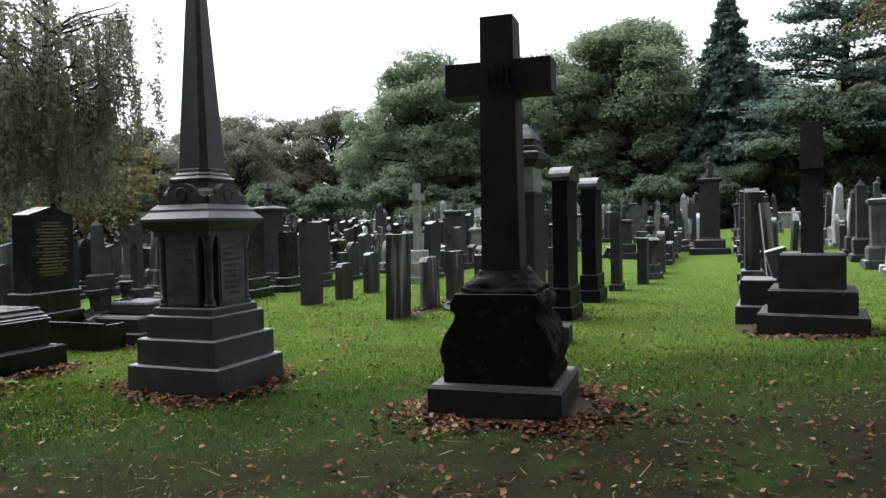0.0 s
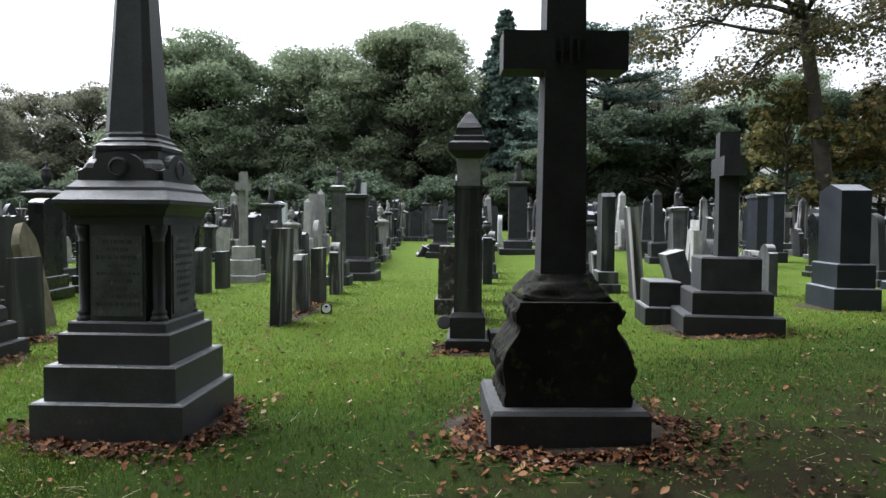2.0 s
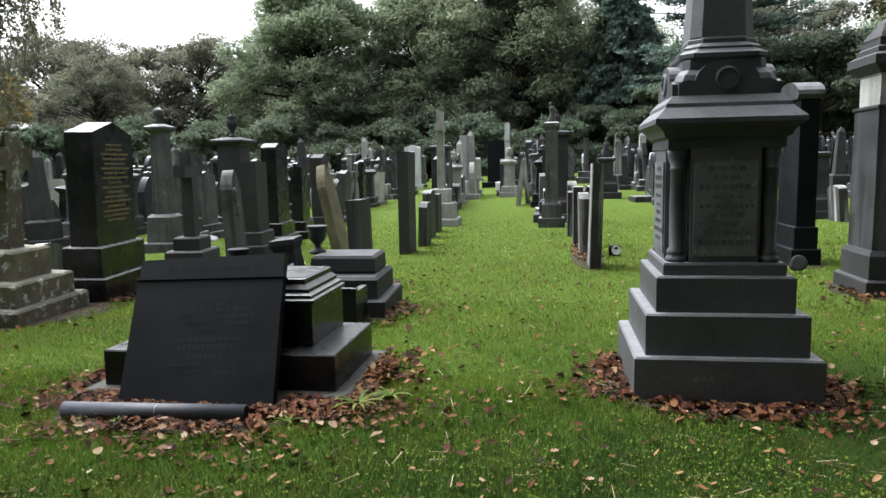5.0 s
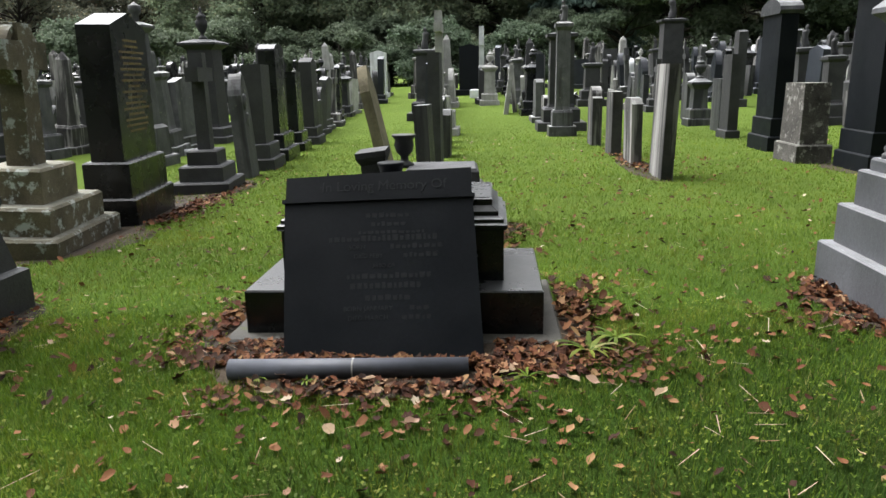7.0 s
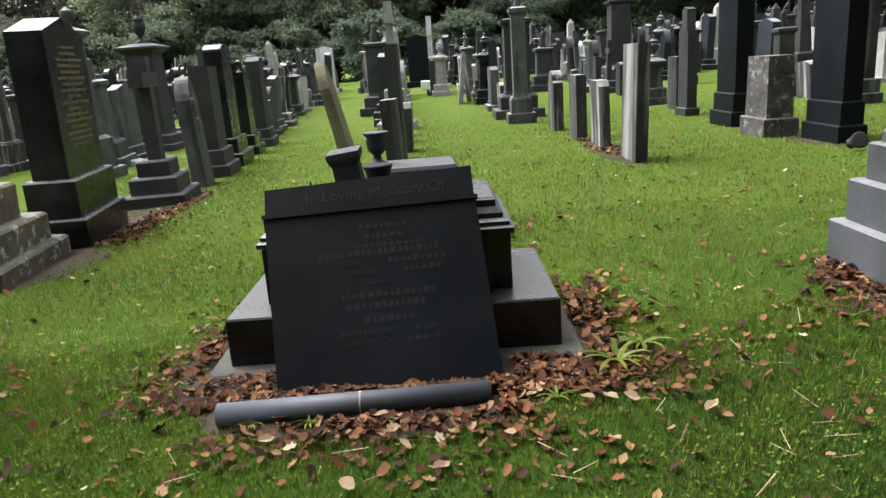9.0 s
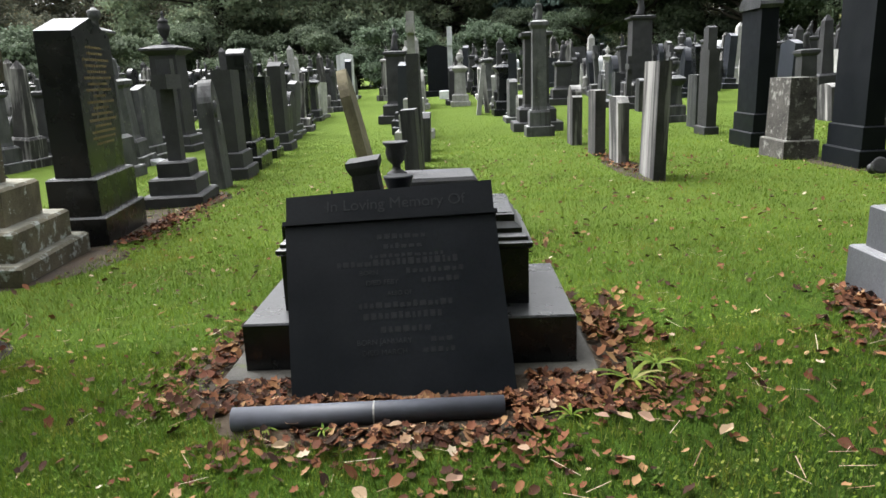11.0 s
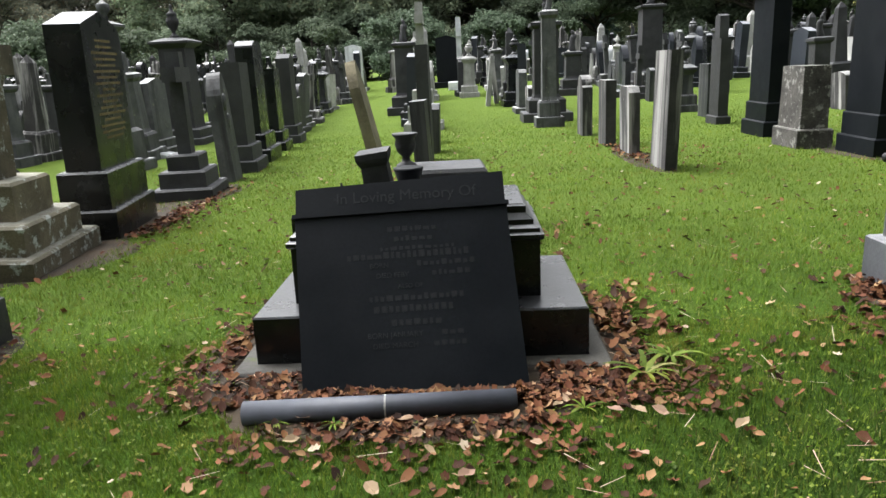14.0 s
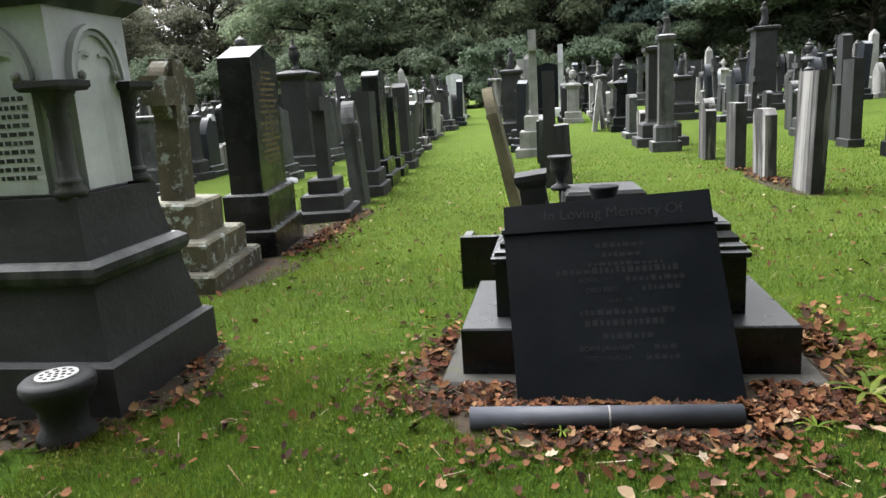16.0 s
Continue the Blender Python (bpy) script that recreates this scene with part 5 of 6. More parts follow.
def broadleaf(name, x, y, high, radius, foot, leaves, size, material, label, seed, lean=(0.0, 0.0), density=0.6, trunk_r=0.45, group="", lobes=26):
    rng = random.Random(seed)
    r = np.random.RandomState(seed)
    ob = thing(name, x, y, label, "tree", group)
    bm = bmesh.new()
    fork = Vector((lean[0] * 0.5, lean[1] * 0.5, foot + (high - foot) * 0.25))
    tip = Vector((lean[0], lean[1], high * 0.85))
    tube(bm, [(0, 0, -0.2), (0.02, 0, 0.5), (lean[0] * 0.2, lean[1] * 0.2, foot * 0.6), tuple(fork), tuple(fork.lerp(tip, 0.5)), tuple(tip)], [trunk_r * 1.35, trunk_r, trunk_r * 0.85, trunk_r * 0.7, trunk_r * 0.4, 0.04], 9)
    pts, faces = [], []
    ch = high - foot
    for i in range(lobes):
        u = rng.random()
        z = foot + ch * (0.1 + 0.88 * u)
        env = radius * math.sqrt(max(0.05, 1 - ((u - 0.38) / 0.66) ** 2))
        a = rng.uniform(0, 2 * math.pi)
        rad = env * rng.uniform(0.35, 0.92)
        c = Vector((lean[0] * (0.5 + 0.5 * u) + rad * math.cos(a), lean[1] * (0.5 + 0.5 * u) + rad * math.sin(a), z))
        start = fork.lerp(tip, max(0.0, min(0.85, u * 0.8 - 0.1)))
        cp = curve_points(start, c, 0.12 * rad, rng)
        tube(bm, cp, [trunk_r * 0.35 * (1 - 0.85 * k / 5) for k in range(6)], 5)
        lr = radius * rng.uniform(0.17, 0.32)
        for _ in range(4):
            e = c + Vector((rng.gauss(0, 1), rng.gauss(0, 1), rng.gauss(0.2, 0.6))) * lr * 0.7
            tube(bm, curve_points(cp[3], e, 0, rng, 4), [trunk_r * 0.1, trunk_r * 0.07, trunk_r * 0.045, 0.012], 4)
        m = leaves // lobes
        d = r.normal(size=(m, 3))
        d /= np.linalg.norm(d, axis=1)[:, None]
        rr = lr * r.uniform(0.25, 1.0, (m, 1)) ** density
        p = np.array(c) + d * rr * np.array([1.15, 1.15, 0.7])
        # small clumps of sprays at the twig ends
        q = max(6, m // 24)
        hubs = r.normal(size=(q, 3))
        hubs[:, 2] = np.abs(hubs[:, 2]) * 0.9 - 0.25
        hubs /= np.linalg.norm(hubs, axis=1)[:, None]
        hubs *= lr * r.uniform(0.55, 1.0, (q, 1)) * np.array([1.2, 1.2, 0.72])
        w = r.randint(0, q, m)
        d = r.normal(size=(m, 3)) * np.array([1.0, 1.0, 0.6]) * lr * 0.15
        inner = r.random_sample(m) < 0.3
        p = np.array(c) + np.where(inner[:, None], p - np.array(c), hubs[w] + d)
        out = hubs[w] / (lr * 1.2) * 0.6 + d / (lr * 0.15) * 0.28 + np.array([0, 0, 0.62])
        pts.append(p)
        faces.append(out)
    part("trunk", bm, BARK, ob, "", 0, True)
    leaf_mesh("crown", np.concatenate(pts), size, seed, material, ob, 0.15, 0.25, face=np.concatenate(faces))
    return ob


def fir(name, x, y, high, radius, label, seed, group="", material=None):
    rng = random.Random(seed)
    ob = thing(name, x, y, label, "tree", group)
    bm = bmesh.new()
    tube(bm, [(0, 0, -0.2), (0, 0, high * 0.3), (0, 0, high * 0.7), (0, 0, high)], [0.5, 0.4, 0.2, 0.03], 8)
    pts = []
    z = 1.2
    while z < high - 0.3:
        f = 1 - z / high
        reach = radius * (f ** 0.72) * rng.uniform(0.8, 1.1)
        for i in range(15):
            a = rng.uniform(0, 2 * math.pi)
            L = reach * rng.uniform(0.65, 1.1)
            end = Vector((L * math.cos(a), L * math.sin(a), z - 0.28 * L + 0.3))
            tube(bm, [(0, 0, z), tuple(Vector((0, 0, z)).lerp(end, 0.5) + Vector((0, 0, 0.12 * L))), tuple(end)], [0.07, 0.045, 0.012], 4)
            k = int(30 + 30 * L)
            for _ in range(k):
                t = rng.random() ** 0.7
                w = 0.16 * L * (1.1 - t) + 0.12
                p = Vector((0, 0, z)).lerp(end, t)
                pts.append((p.x + rng.gauss(0, w), p.y + rng.gauss(0, w), p.z + 0.12 * L * math.sin(math.pi * t) - abs(rng.gauss(0, 0.16))))
        z += 0.62 + 0.25 * f
    part("trunk", bm, BARK, ob, "", 0, True)
    leaf_mesh("crown", pts, 0.42, seed, material or NEEDLES, ob, 0.7, 0.1, 1.3)
    return ob


def cedar(name, x, y, high, radius, label, seed, group=""):
    rng = random.Random(seed)
    ob = thing(name, x, y, label, "tree", group)
    bm = bmesh.new()
    tube(bm, [(0, 0, -0.2), (0.1, 0, high * 0.35), (0.3, 0, high * 0.7), (0.5, 0, high)], [0.6, 0.45, 0.25, 0.05], 9)
    pts = []
    for i in range(60):
        z = high * rng.uniform(0.35, 1.0)
        a = rng.uniform(0, 2 * math.pi)
        L = radius * rng.uniform(0.45, 1.0) * (1.15 - 0.5 * (z / high) ** 2)
        end = Vector((L * math.cos(a), L * math.sin(a), z + rng.uniform(-0.02, 0.14) * L))
        cp = curve_points((0.3 * z / high, 0, z - 0.12 * L), end, 0.06 * L, rng)
        tube(bm, cp, [0.13, 0.11, 0.09, 0.06, 0.04, 0.015], 5)
        for j in range(9):
            t = rng.uniform(0.3, 1.0)
            c = cp[0].lerp(end, t)
            c = c + Vector((rng.gauss(0, 0.16 * L), rng.gauss(0, 0.16 * L), 0.15))
            tube(bm, [tuple(cp[0].lerp(end, t * 0.92)), tuple(c)], [0.035, 0.01], 4)
            for _ in range(34):
                pts.append((c.x + rng.gauss(0, 0.5), c.y + rng.gauss(0, 0.5), c.z + rng.gauss(0.05, 0.09)))
    part("trunk", bm, BARK, ob, "", 0, True)
    leaf_mesh("crown", pts, 0.3, seed, NEEDLES, ob, 0.0, 0.7)
    return ob


def weeping(name, x, y, high, radius, label, seed):
    rng = random.Random(seed)
    ob = thing(name, x, y, label, "tree")
    bm = bmesh.new()
    tube(bm, [(0, 0, -0.2), (0.1, 0.05, high * 0.3), (-0.1, 0, high * 0.65), (0.1, 0, high)], [0.34, 0.26, 0.16, 0.03], 9)
    pts = []
    for i in range(46):
        a = rng.uniform(0, 2 * math.pi)
        z = high * rng.uniform(0.4, 1.0)
        L = radius * rng.uniform(0.35, 1.0)
        end = Vector((L * math.cos(a), L * math.sin(a), z + 0.25 * L))
        cp = curve_points((0, 0, z - 0.4), end, 0.5, rng)
        tube(bm, cp, [0.08, 0.065, 0.05, 0.04, 0.025, 0.01], 5)
        for j in range(9):
            s = cp[2].lerp(end, rng.random()) + Vector((rng.gauss(0, 0.4), rng.gauss(0, 0.4), 0))
            drop = rng.uniform(1.5, min(6.0, max(1.6, s.z - 1.5)))
            sx, sy = rng.gauss(0, 0.35), rng.gauss(0, 0.35)
            tube(bm, [tuple(s), (s.x + sx * 0.4, s.y + sy * 0.4, s.z - drop * 0.5), (s.x + sx, s.y + sy, s.z - drop)], [0.014, 0.009, 0.004], 3)
            for _ in range(int(drop * 24)):
                t = rng.random()
                pts.append((s.x + sx * t + rng.gauss(0, 0.13), s.y + sy * t + rng.gauss(0, 0.13), s.z - drop * t))
    part("trunk", bm, BARK, ob, "", 0, True)
    leaf_mesh("crown", pts, 0.13, seed, FOLIAGE2, ob, 1.0, 0.0, 1.5)
    return ob


weeping("birch_tree", -22.7, 18.0, 13.5, 5.2, "weeping birch with thin hanging yellow-green foliage", 3)
W = "trees behind the graves"
oak_a = broadleaf("oak_tree", -3.6, 74.0, 21.6, 9.8, 0.8, 90000, 0.31, FOLIAGE, "large spreading oak in dull green leaf", 11, group=W, lobes=112)
oak_b = broadleaf("oak_tree", -26.5, 72.0, 20.2, 10.0, 0.8, 96000, 0.31, FOLIAGE, "large broad oak in green leaf", 12, group=W, lobes=112)
oak_c = broadleaf("oak_tree", -14.5, 76.0, 19.6, 9.4, 0.8, 84000, 0.31, FOLIAGE, "spreading oak in dull green leaf", 13, group=W, lobes=100)
thin = broadleaf("ash_tree", -42.0, 76.0, 16.6, 8.0, 1.2, 34000, 0.28, FOLIAGE2, "thin-crowned ash turning brown", 14, group=W, density=0.9, lobes=60)
shrub = broadleaf("holly_bush", 13.0, 58.0, 10.0, 6.5, 0.3, 36000, 0.27, DARKLEAF, "dense dark evergreen holly", 15, group=W, lobes=26)
under = broadleaf("laurel_bush", -8.0, 60.0, 5.0, 5.0, 0.1, 24000, 0.25, DARKLEAF, "bushy dark laurel under the trees", 16, group=W, trunk_r=0.15, lobes=20)
fir_a = fir("fir_tree", 6.4, 70.0, 23.0, 6.6, "tall dark blue-green fir", 17, W)
cedar("cedar_tree", 14.8, 60.0, 17.8, 10.0, "old cedar with open flat branches", 18, W)


def clump(ob, places):
    for i, (x, y, s, rz) in enumerate(places):
        copy_thing(ob, pose(x, y, ground_z(x, y) - 0.1, 0, 0, rz) @ Matrix.Scale(s, 4))


clump(thin, [(-52, 74, 1.0, 80), (-61, 76, 1.05, 150), (-33.5, 86, 1.0, 30), (-72, 70, 1.0, 60), (-46, 62, 0.75, 200), (-57, 60, 0.7, 320), (24, 76, 1.05, 40), (-84, 66, 0.95, 110), (-97, 60, 0.9, 10)])
clump(oak_b, [(-66, 92, 0.85, 140), (40, 82, 0.9, 70), (-100, 80, 0.8, 200)])
clump(oak_c, [(-9.5, 86, 0.95, 250), (2, 84, 0.8, 20), (8, 92, 0.95, 60), (22, 88, 0.85, 170), (58, 72, 0.95, 300), (-86, 84, 0.85, 90)])
clump(oak_a, [(-46, 98, 0.8, 90), (74, 60, 0.9, 200)])
clump(shrub, [(20.5, 56, 0.95, 60), (27, 58, 1.05, 130), (34, 55, 1.1, 200), (3.5, 66, 0.6, 300), (42, 54, 1.2, 20), (51, 50, 1.1, 220), (9.2, 62, 0.7, 110), (60, 44, 1.2, 80), (16.5, 66, 1.05, 10)])
clump(under, [(-16, 61, 1.0, 70), (-24, 60, 1.1, 160), (-32, 59, 1.0, 250), (-40, 57, 1.1, 340), (-48, 55, 1.0, 50), (-56, 52, 1.2, 130), (0.5, 62, 0.9, 210), (-64, 48, 1.2, 20), (-72, 44, 1.3, 290), (-12, 66, 1.2, 100)])
clump(fir_a, [(10.6, 80, 0.72, 60)])
big = broadleaf("beech_tree", 23.6, 36.0, 23.0, 8.5, 7.4, 24000, 0.23, BEECH, "tall leaning beech with thinning autumn leaves", 19, lean=(-4.0, -1.0), density=0.8, trunk_r=0.5, lobes=38)
low = broadleaf("beech_sapling", 22.0, 38.5, 9.0, 4.5, 1.2, 7000, 0.32, GOLDFOLIAGE, "young beech in orange and yellow leaf", 20, density=0.8, trunk_r=0.12, lobes=22)
copy_thing(low, pose(28.5, 38, 0.0, 0, 0, 120) @ Matrix.Scale(1.1, 4))
copy_thing(big, pose(34.0, 40, 0.0, 0, 0, 200))
copy_thing(low, pose(-30, 24, -0.4, 0, 0, 40) @ Matrix.Scale(1.0, 4))
copy_thing(low, pose(-35, 30, -0.4, 0, 0, 90) @ Matrix.Scale(1.15, 4))


def overhang_tree():
    """The lime beside the path: its trunk stands outside the walk's view, one long bough reaches over the graves."""
    rng = random.Random(31)
    r = np.random.RandomState(31)
    ob = thing("lime_tree", 12.6, 1.6, "lime tree beside the path with one long low bough", "tree")
    bm = bmesh.new()
    tube(bm, [(0, 0, -0.2), (0.05, 0, 1.5), (0, 0.1, 5), (0.2, 0, 9), (0, 0, 13)], [0.42, 0.33, 0.28, 0.18, 0.03], 10)
    tipp = Vector((3.9 - 12.6, 5.25 - 1.6, 5.02))
    cp = curve_points((0, 0.1, 6.0), tuple(tipp), 2.6, rng, 8)
    tube(bm, cp, [0.13, 0.11, 0.085, 0.065, 0.05, 0.03, 0.018, 0.006], 6)
    pts = []
    for k in range(60):
        t = 1 - 0.22 * rng.random()
        i = min(6, int(t * 7))
        p = cp[i].lerp(cp[i + 1], t * 7 - i)
        e = p + Vector((rng.gauss(0, 0.22), rng.gauss(0, 0.22), rng.uniform(-0.22, 0.12)))
        tube(bm, [tuple(p), tuple(e)], [0.007, 0.002], 3)
        for _ in range(7):
            q = p.lerp(e, rng.uniform(0.3, 1.1))
            pts.append((q.x + rng.gauss(0, 0.05), q.y + rng.gauss(0, 0.05), q.z + rng.gauss(-0.02, 0.04)))
    leafs = [np.array(pts)]
    for k in range(26):
        a = rng.uniform(0, 2 * math.pi)
        c = Vector((3.8 * rng.uniform(0.3, 1) * math.cos(a), 3.8 * rng.uniform(0.3, 1) * math.sin(a), rng.uniform(7.4, 13)))
        tube(bm, curve_points((0.1, 0, c.z - 1.6), c, 0.2, rng), [0.08, 0.06, 0.05, 0.03, 0.02, 0.008], 5)
        leafs.append(np.array(c) + r.normal(size=(420, 3)) * [0.8, 0.8, 0.55])
    part("trunk", bm, BARK, ob, "", 0, True)
    leaf_mesh("crown", np.concatenate(leafs), 0.12, 31, FOLIAGE, ob, 0.4, 0.2)
    return ob


overhang_tree()
# unseen oaks behind the walk, added to dim stone fronts and near lawn
clump(oak_c, [(-20, -13.5, 0.74, 30), (-8.5, -14, 0.74, 120), (3.5, -15, 0.76, 210), (14.5, -14, 0.74, 300)])
# unseen limes whose crowns are placed to block sky over the foreground
shade_lime = broadleaf("lime_tree", 12.4, -7.4, 17.0, 7.6, 5.6, 26000, 0.36, FOLIAGE, "tall out-of-view lime added to shade the foreground", 23, lean=(0.4, 2.4), density=0.7, trunk_r=0.42, lobes=44, group="limes along the path")
clump(shade_lime, [(5.0, -7.6, 0.97, 12), (20.0, -6.4, 1.0, -15)])
# more unseen trees, added to close the place at the sides and behind
clump(thin, [(-34, -8, 0.8, 0), (-15, -26, 1.0, 60), (12, -28, 1.0, 90), (32, -6, 0.9, 200)])


# ---- fallen leaves, grass ----
PIPE_STRIP = (-3.56, -2.28, -0.69, -0.53)
BASES = [PIPE_STRIP, (0.0, 1.13, 0.0, 1.09), (3.32, 4.48, -0.02, 1.08), (-3.34, -2.2, -0.42, -0.1), (-3.72, -1.82, -0.18, 1.05), (-6.47, -5.35, -0.45, 0.67), (-7.2, -5.98, 2.05, 3.6), (-7.1, -6.2, 3.6, 5.3), (-3.35, -2.15, 2.25, 3.45), (2.86, 3.42, 3.7, 4.65), (6.1, 7.5, 4.7, 6.0), (-3.9, -2.3, 1.8, 1.9), (2.9, 3.32, 6.3, 7.3), (5.85, 6.55, 5.9, 7.0), (9.4, 10.3, 7.4, 8.7)]


def outside(x, y):
    keep = np.ones(len(x), bool)
    for a, b, c, d in BASES:
        keep &= ~((x > a) & (x < b) & (y > c) & (y < d))
    return keep


def ground_many(x, y):
    c = np.clip
    return (-0.04 * c(-3.5 - x, 0, 7) + 0.03 * c(x - 3, 0, 6) - 0.012 * c(y - 3, 0, 15) - 0.06 * c((-1.5 - x) / 2, 0, 1) * c((y - 1) / 3, 0, 1) + 0.028 * c(y - 17, 0, 33))


def scatter_mesh(name, shape, faces, place, material, label, category):
    """Copies of one small shape, joined. place: x, y, z, size, heading, tilt a, tilt b."""
    shape = np.asarray(shape, float)
    x, y, z, s, h, ta, tb = [np.asarray(q, float)[:, None] for q in place]
    vx, vy, vz = shape[:, 0][None] * s, shape[:, 1][None] * s, shape[:, 2][None] * s
    vz2 = vz + vx * np.sin(ta) + vy * np.sin(tb)
    X = x + vx * np.cos(h) - vy * np.sin(h)
    Y = y + vx * np.sin(h) + vy * np.cos(h)
    co = np.stack([X, Y, z + vz2], 2).reshape(-1, 3).astype(np.float32)
    n, k = len(x), len(shape)
    f = np.asarray(faces)
    idx = (np.arange(n)[:, None, None] * k + f[None]).reshape(-1).astype(np.int32)
    m = n * len(f)
    me = bpy.data.meshes.new(name)
    me.vertices.add(n * k)
    me.vertices.foreach_set("co", co.ravel())
    me.loops.add(3 * m)
    me.loops.foreach_set("vertex_index", idx)
    me.polygons.add(m)
    me.polygons.foreach_set("loop_start", (np.arange(m) * 3).astype(np.int32))
    me.polygons.foreach_set("loop_total", np.full(m, 3, dtype=np.int32))
    me.update(calc_edges=True)
    me.materials.append(material)
    return tagged(new(name, me), label, category, "", "stuff")


LEAF = [(-0.5, 0.02, 0.1), (-0.34, 0.24, 0.06), (-0.2, 0.4, 0.18), (-0.02, 0.33, 0.06), (0.16, 0.46, 0.22), (0.3, 0.26, 0.08), (0.54, 0.08, 0.2), (0.34, -0.2, 0.06), (0.2, -0.38, 0.24), (-0.04, -0.32, 0.08), (-0.26, -0.36, 0.2), (-0.36, -0.16, 0.04), (-0.04, 0.0, 0.0)]
LEAFFACES = [(12, i, (i + 1) % 12) for i in range(12)]
OVATE = [(-0.58, 0, 0.06), (-0.3, 0.27, 0.16), (0.06, 0.36, 0.2), (0.36, 0.2, 0.1), (0.6, 0.0, 0.16), (0.36, -0.2, 0.06), (0.06, -0.34, 0.16), (-0.3, -0.27, 0.2), (-0.15, 0, 0.0), (0.25, 0, 0.0)]
OVATEFACES = [(8, 0, 1), (8, 1, 2), (8, 2, 9), (9, 2, 3), (9, 3, 4), (9, 4, 5), (9, 5, 6), (9, 6, 8), (8, 6, 7), (8, 7, 0)]
rs = np.random.RandomState(77)


def litter(name, n, cx, cy, rx, ry, core, label, size=(0.05, 0.1), lift=0.05):
    """Leaves heaped round a base, thinning outwards."""
    a = rs.uniform(0, 2 * math.pi, n)
    f = core + (1 - core) * np.abs(rs.normal(0, 0.55, n)) * (1 + 0.5 * np.sin(3 * a + cx * 7) + 0.3 * np.sin(7 * a + cy * 5))
    x, y = cx + rx * f * np.cos(a), cy + ry * f * np.sin(a)
    k = outside(x, y)
    x, y, f = x[k], y[k], f[k]
    n = len(x)
    z = ground_many(x, y) + 0.016 + lift * np.clip(1.25 - f, 0, 1) * rs.random(n)
    for half, (shape, faces) in enumerate(((LEAF, LEAFFACES), (OVATE, OVATEFACES))):
        q = np.arange(n) % 2 == half
        m = int(q.sum())
        scatter_mesh(name, shape, faces, (x[q], y[q], z[q], rs.uniform(size[0], size[1], m) * 1.1, rs.uniform(0, 6.28, m), rs.normal(0, 0.42, m), rs.normal(0, 0.42, m)), LITTER, label + (", lobed" if half == 0 else ", curled"), "leaves")


litter("leaf_litter", 1500, 0.6, 0.5, 0.95, 0.92, 0.66, "drift of red-brown fallen leaves round the obelisk", (0.022, 0.06))
litter("leaf_litter", 1500, 3.98, 0.45, 1.08, 1.02, 0.62, "drift of red-brown fallen leaves round the cross", (0.022, 0.06))
litter("leaf_litter", 4400, -2.65, -0.42, 1.2, 0.5, 0.25, "heap of brown fallen leaves by the black memorial", (0.016, 0.05), 0.035)
litter("leaf_litter", 260, -2.85, -0.48, 0.75, 0.05, 0.05, "brown leaves caught behind the pipe", (0.025, 0.06), 0.03)
litter("leaf_litter", 520, -1.75, 0.4, 0.35, 0.9, 0.1, "brown fallen leaves beside the black memorial", (0.022, 0.06))
litter("leaf_litter", 280, -3.75, 0.3, 0.25, 0.9, 0.1, "brown fallen leaves along the kerb", (0.022, 0.06))
litter("leaf_litter", 430, -5.8, 0.0, 0.95, 0.95, 0.55, "brown fallen leaves round the arched monument", (0.022, 0.06))
litter("leaf_litter", 560, -6.0, 4.9, 0.35, 2.6, 0.1, "leaf litter on the soil strip", (0.03, 0.065))
litter("leaf_litter", 260, -2.8, 4.2, 0.5, 0.8, 0.1, "brown leaves round a headstone", (0.03, 0.065))
litter("leaf_litter", 240, 3.0, 3.9, 0.45, 0.6, 0.2, "red-brown leaves round the pillar", (0.03, 0.065))
litter("leaf_litter", 320, 6.8, 5.0, 0.95, 0.8, 0.5, "brown leaves round the second cross", (0.03, 0.065))
litter("leaf_litter", 300, 0.05, 8.0, 0.3, 2.2, 0.1, "brown leaves along the streaked stones", (0.03, 0.065))
litter("leaf_litter", 400, -2.4, 2.6, 0.6, 0.9, 0.3, "brown leaves round the broken base", (0.03, 0.065))


def strewn(n, x0, x1, y0, y1, size, bias, material, label):
    x, y = rs.uniform(x0, x1, n), y0 + (y1 - y0) * rs.random(n) ** bias
    k = outside(x, y)
    x, y = x[k], y[k]
    n = len(x)
    shape, faces = (LEAF, LEAFFACES) if material is PALELEAF else (OVATE, OVATEFACES)
    scatter_mesh("fallen_leaves", shape, faces, (x, y, ground_many(x, y) + 0.024, rs.uniform(size[0], size[1], n), rs.uniform(0, 6.28, n), rs.normal(0, 0.35, n), rs.normal(0, 0.35, n)), material, label, "leaves")


strewn(3400, -8, 12, -4.5, 9, (0.025, 0.06), 1.3, LITTER, "brown leaves strewn thinly over the lawn")
strewn(1700, 3.0, 12, -4.5, 2.0, (0.025, 0.06), 1.2, LITTER, "brown leaves strewn on the worn ground by the path")
strewn(130, -5, 0.8, -3.0, -0.3, (0.025, 0.055), 0.6, LITTER, "large brown leaves strewn on the grass")
strewn(800, -8, 12, -4.5, 14, (0.025, 0.055), 1.2, PALELEAF, "pale leaves strewn over the lawn")

# the large pale leaves that lie singly in front of the black memorial
rl = random.Random(9)
lm = bpy.data.meshes.new("fallen_leaf")
lm.from_pydata(OVATE, [], OVATEFACES)
lm.materials.append(PALELEAF)
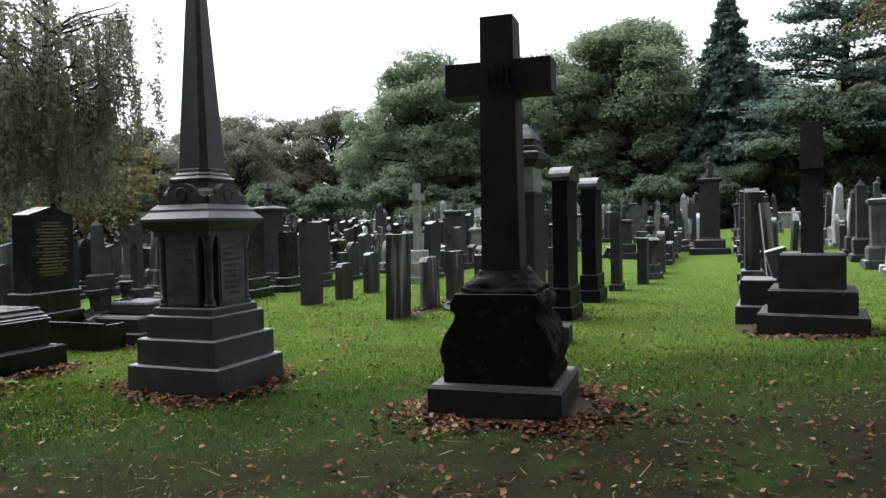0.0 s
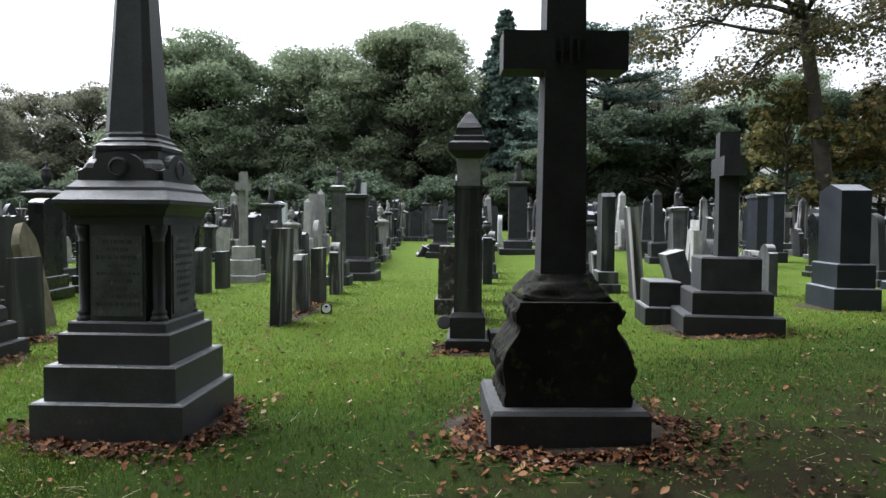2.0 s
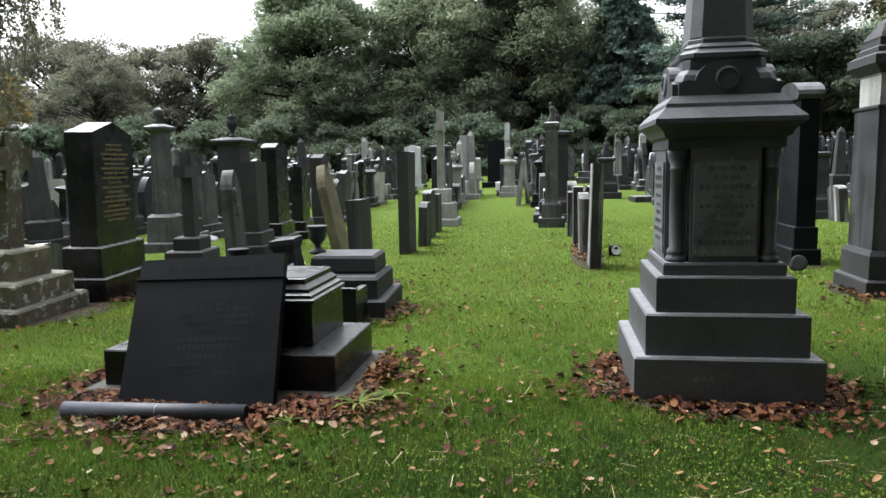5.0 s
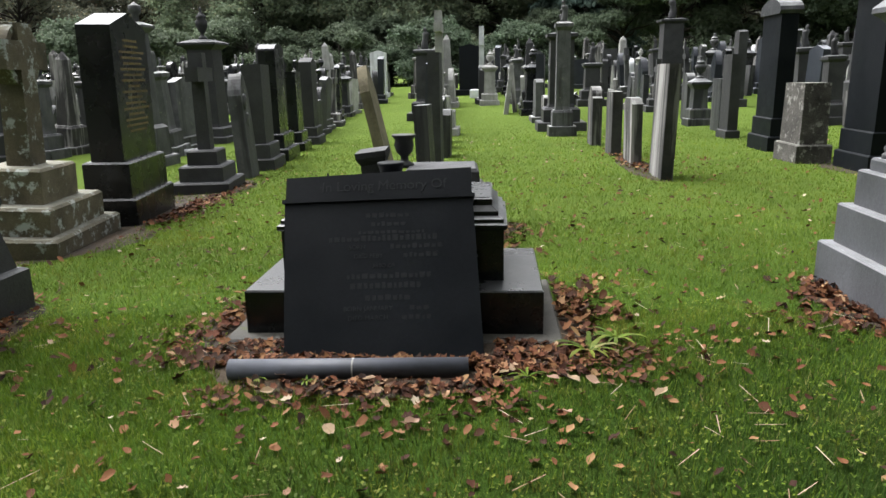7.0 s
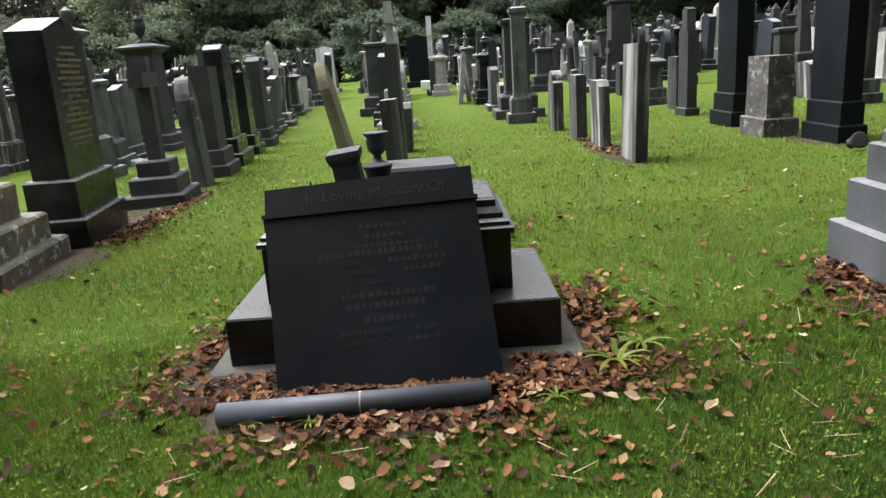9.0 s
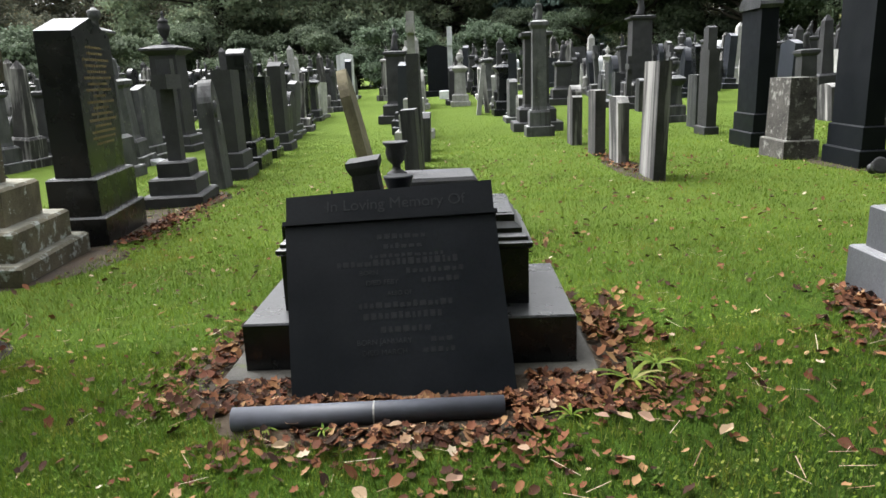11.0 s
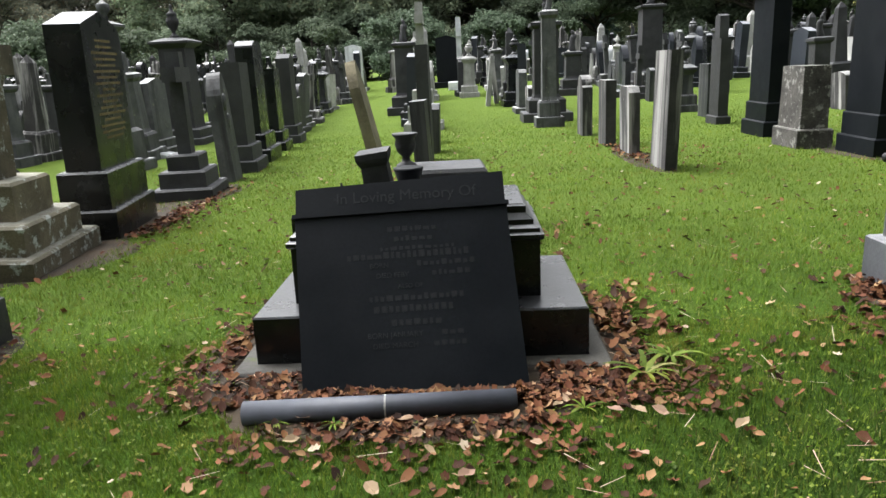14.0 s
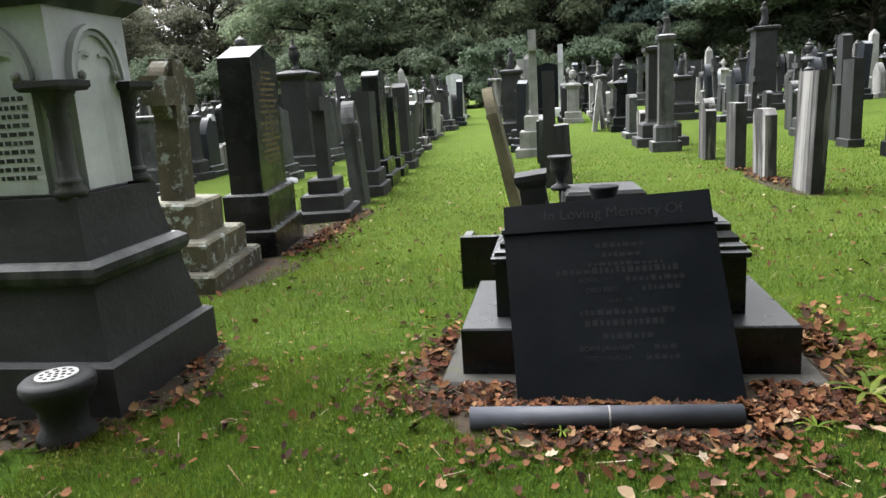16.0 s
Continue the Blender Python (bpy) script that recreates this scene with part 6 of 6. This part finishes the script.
for i in range(16):
    x, y = rl.gauss(-2.2, 1.1), -0.55 - abs(rl.gauss(0, 0.55))
    o = new("fallen_leaf", lm)
    s = rl.uniform(0.045, 0.08)
    o.matrix_basis = pose(x, y, ground_z(x, y) + 0.04, rl.gauss(0, 16), rl.gauss(0, 16), rl.uniform(0, 360)) @ Matrix.Scale(s, 4)
    tagged(o, "single large pale curled leaf on the grass", "leaf", "pale single leaves")


def grass(n, x0, x1, y0, y1, tall, wide, label, bias=1.0, material=BLADE):
    x = rs.uniform(x0, x1, n)
    y = y0 + (y1 - y0) * (rs.random(n) ** bias if bias > 0 else rs.beta(1.7, 3.0, n))
    k = outside(x, y)
    for cx, cy, rx, ry in ((0.58, 0.5, 0.8, 0.8), (3.93, 0.5, 0.88, 0.85), (-2.78, 0.0, 1.1, 0.85), (-5.9, 0.1, 0.78, 0.8)):
        k &= ((x - cx) / rx) ** 2 + ((y - cy) / ry) ** 2 > 1
    x, y = x[k], y[k]
    n = len(x)
    t = np.clip((0.62 * x - y - 1.0) / 2.4, 0, 1)
    k = rs.random(n) > t * 0.93
    x, y = x[k], y[k]
    n = len(x)
    blade = [(-wide, 0, 0), (wide, 0, 0), (0.0, 0.45, 1.0)]
    # damp picks blades coloured dark as tree shade, more of them near the path
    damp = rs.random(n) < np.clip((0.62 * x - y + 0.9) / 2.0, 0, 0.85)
    for chosen, mat, words in ((~damp, material, label), (damp, BLADEDARK, "dark moss-green grass, coloured darker for tree shade")):
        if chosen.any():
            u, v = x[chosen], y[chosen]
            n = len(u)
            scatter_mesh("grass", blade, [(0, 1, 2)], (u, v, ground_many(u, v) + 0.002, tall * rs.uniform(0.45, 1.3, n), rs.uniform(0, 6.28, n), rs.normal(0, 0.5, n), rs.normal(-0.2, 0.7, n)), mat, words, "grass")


grass(190000, -8.5, 10, -3.6, 3.2, 0.032, 0.1, "short damp lawn grass", 1.2)
grass(80000, -8.5, 10, 1.0, 7.0, 0.028, 0.11, "short yellowed lawn grass", 1.2, BLADELIGHT)
grass(110000, -9, 11, 0.5, 24, 0.038, 0.16, "yellowed lawn grass between the graves", -1.0, BLADELIGHT)
grass(120000, -5.5, 0.8, -2.7, 0.4, 0.03, 0.075, "fine mossy lawn grass in front of the black memorial")


def clover(n, x0, x1, y0, y1, size, material, label, lift=0.012):
    """Small broad moss and clover leaves close to the ground."""
    x, y = rs.uniform(x0, x1, n), rs.uniform(y0, y1, n)
    d = np.array([noise.noise((a * 1.4, b * 1.4, 3.0)) for a, b in zip(x, y)])
    k = outside(x, y) & (d + rs.normal(0, 0.25, n) > 0.0)
    x, y = x[k], y[k]
    n = len(x)
    scatter_mesh("clover", [(-0.5, -0.3, 0), (0.4, -0.45, 0.1), (0.45, 0.4, 0.05), (-0.4, 0.45, 0.15)], [(0, 1, 2), (0, 2, 3)], (x, y, ground_many(x, y) + lift * rs.uniform(0.5, 1.6, n), size * rs.uniform(0.5, 1.4, n), rs.uniform(0, 6.28, n), rs.normal(0, 0.5, n), rs.normal(0, 0.5, n)), material, label, "moss")


clover(26000, -5.5, 1.0, -2.8, 0.6, 0.011, BLADE, "mossy clover leaves in the lawn")
clover(18000, -8, 9, -3.4, 4.0, 0.013, BLADE, "broad-leaved moss patches in the lawn")
clover(4000, -5.5, 9, -3.2, 3.0, 0.02, LITTER, "crumbled brown leaf scraps in the grass", 0.02)


def straw(n, x0, x1, y0, y1):
    x, y = rs.uniform(x0, x1, n), rs.uniform(y0, y1, n)
    k = outside(x, y)
    x, y = x[k], y[k]
    n = len(x)
    scatter_mesh("dry_stalks", [(-0.5, -0.02, 0), (0.5, -0.012, 0.08), (0.5, 0.012, 0.08), (-0.5, 0.02, 0)], [(0, 1, 2), (0, 2, 3)], (x, y, ground_many(x, y) + 0.02, rs.uniform(0.05, 0.14, n), rs.uniform(0, 6.28, n), rs.normal(0, 0.15, n), np.zeros(n)), PALELEAF, "dry grass stalks and twigs on the lawn", "twigs")


straw(900, -5.5, 9, -3.2, 2.5)


def weed(x, y, s, seed, n=16, label="green weed rosette among the leaves"):
    rng = random.Random(seed)
    ob = thing("weed", x, y, label, "plant", sink=-0.02)
    bm = bmesh.new()
    for i in range(n):
        a = rng.uniform(0, 6.28)
        L = s * rng.uniform(0.6, 1.1)
        prev = None
        for k in range(5):
            t = k / 4
            r0 = L * t
            zz = L * (0.75 * t - 0.6 * t * t)
            w = 0.06 * L * math.sin(math.pi * (0.15 + 0.8 * t)) * (1.5 if k % 2 else 0.8)
            c, d = math.cos(a), math.sin(a)
            cur = (bm.verts.new((c * r0 - d * w, d * r0 + c * w, zz)), bm.verts.new((c * r0 + d * w, d * r0 - c * w, zz)))
            if prev:
                bm.faces.new((prev[0], prev[1], cur[1], cur[0]))
            prev = cur
    part("leaves", bm, BLADE, ob)
    return ob


weed(-1.72, -0.3, 0.2, 1)
weed(-1.55, -0.12, 0.16, 2)
weed(-2.05, -0.62, 0.1, 3, 10)
weed(-3.35, -0.68, 0.08, 4, 10)
weed(-3.1, -0.7, 0.07, 5, 10)
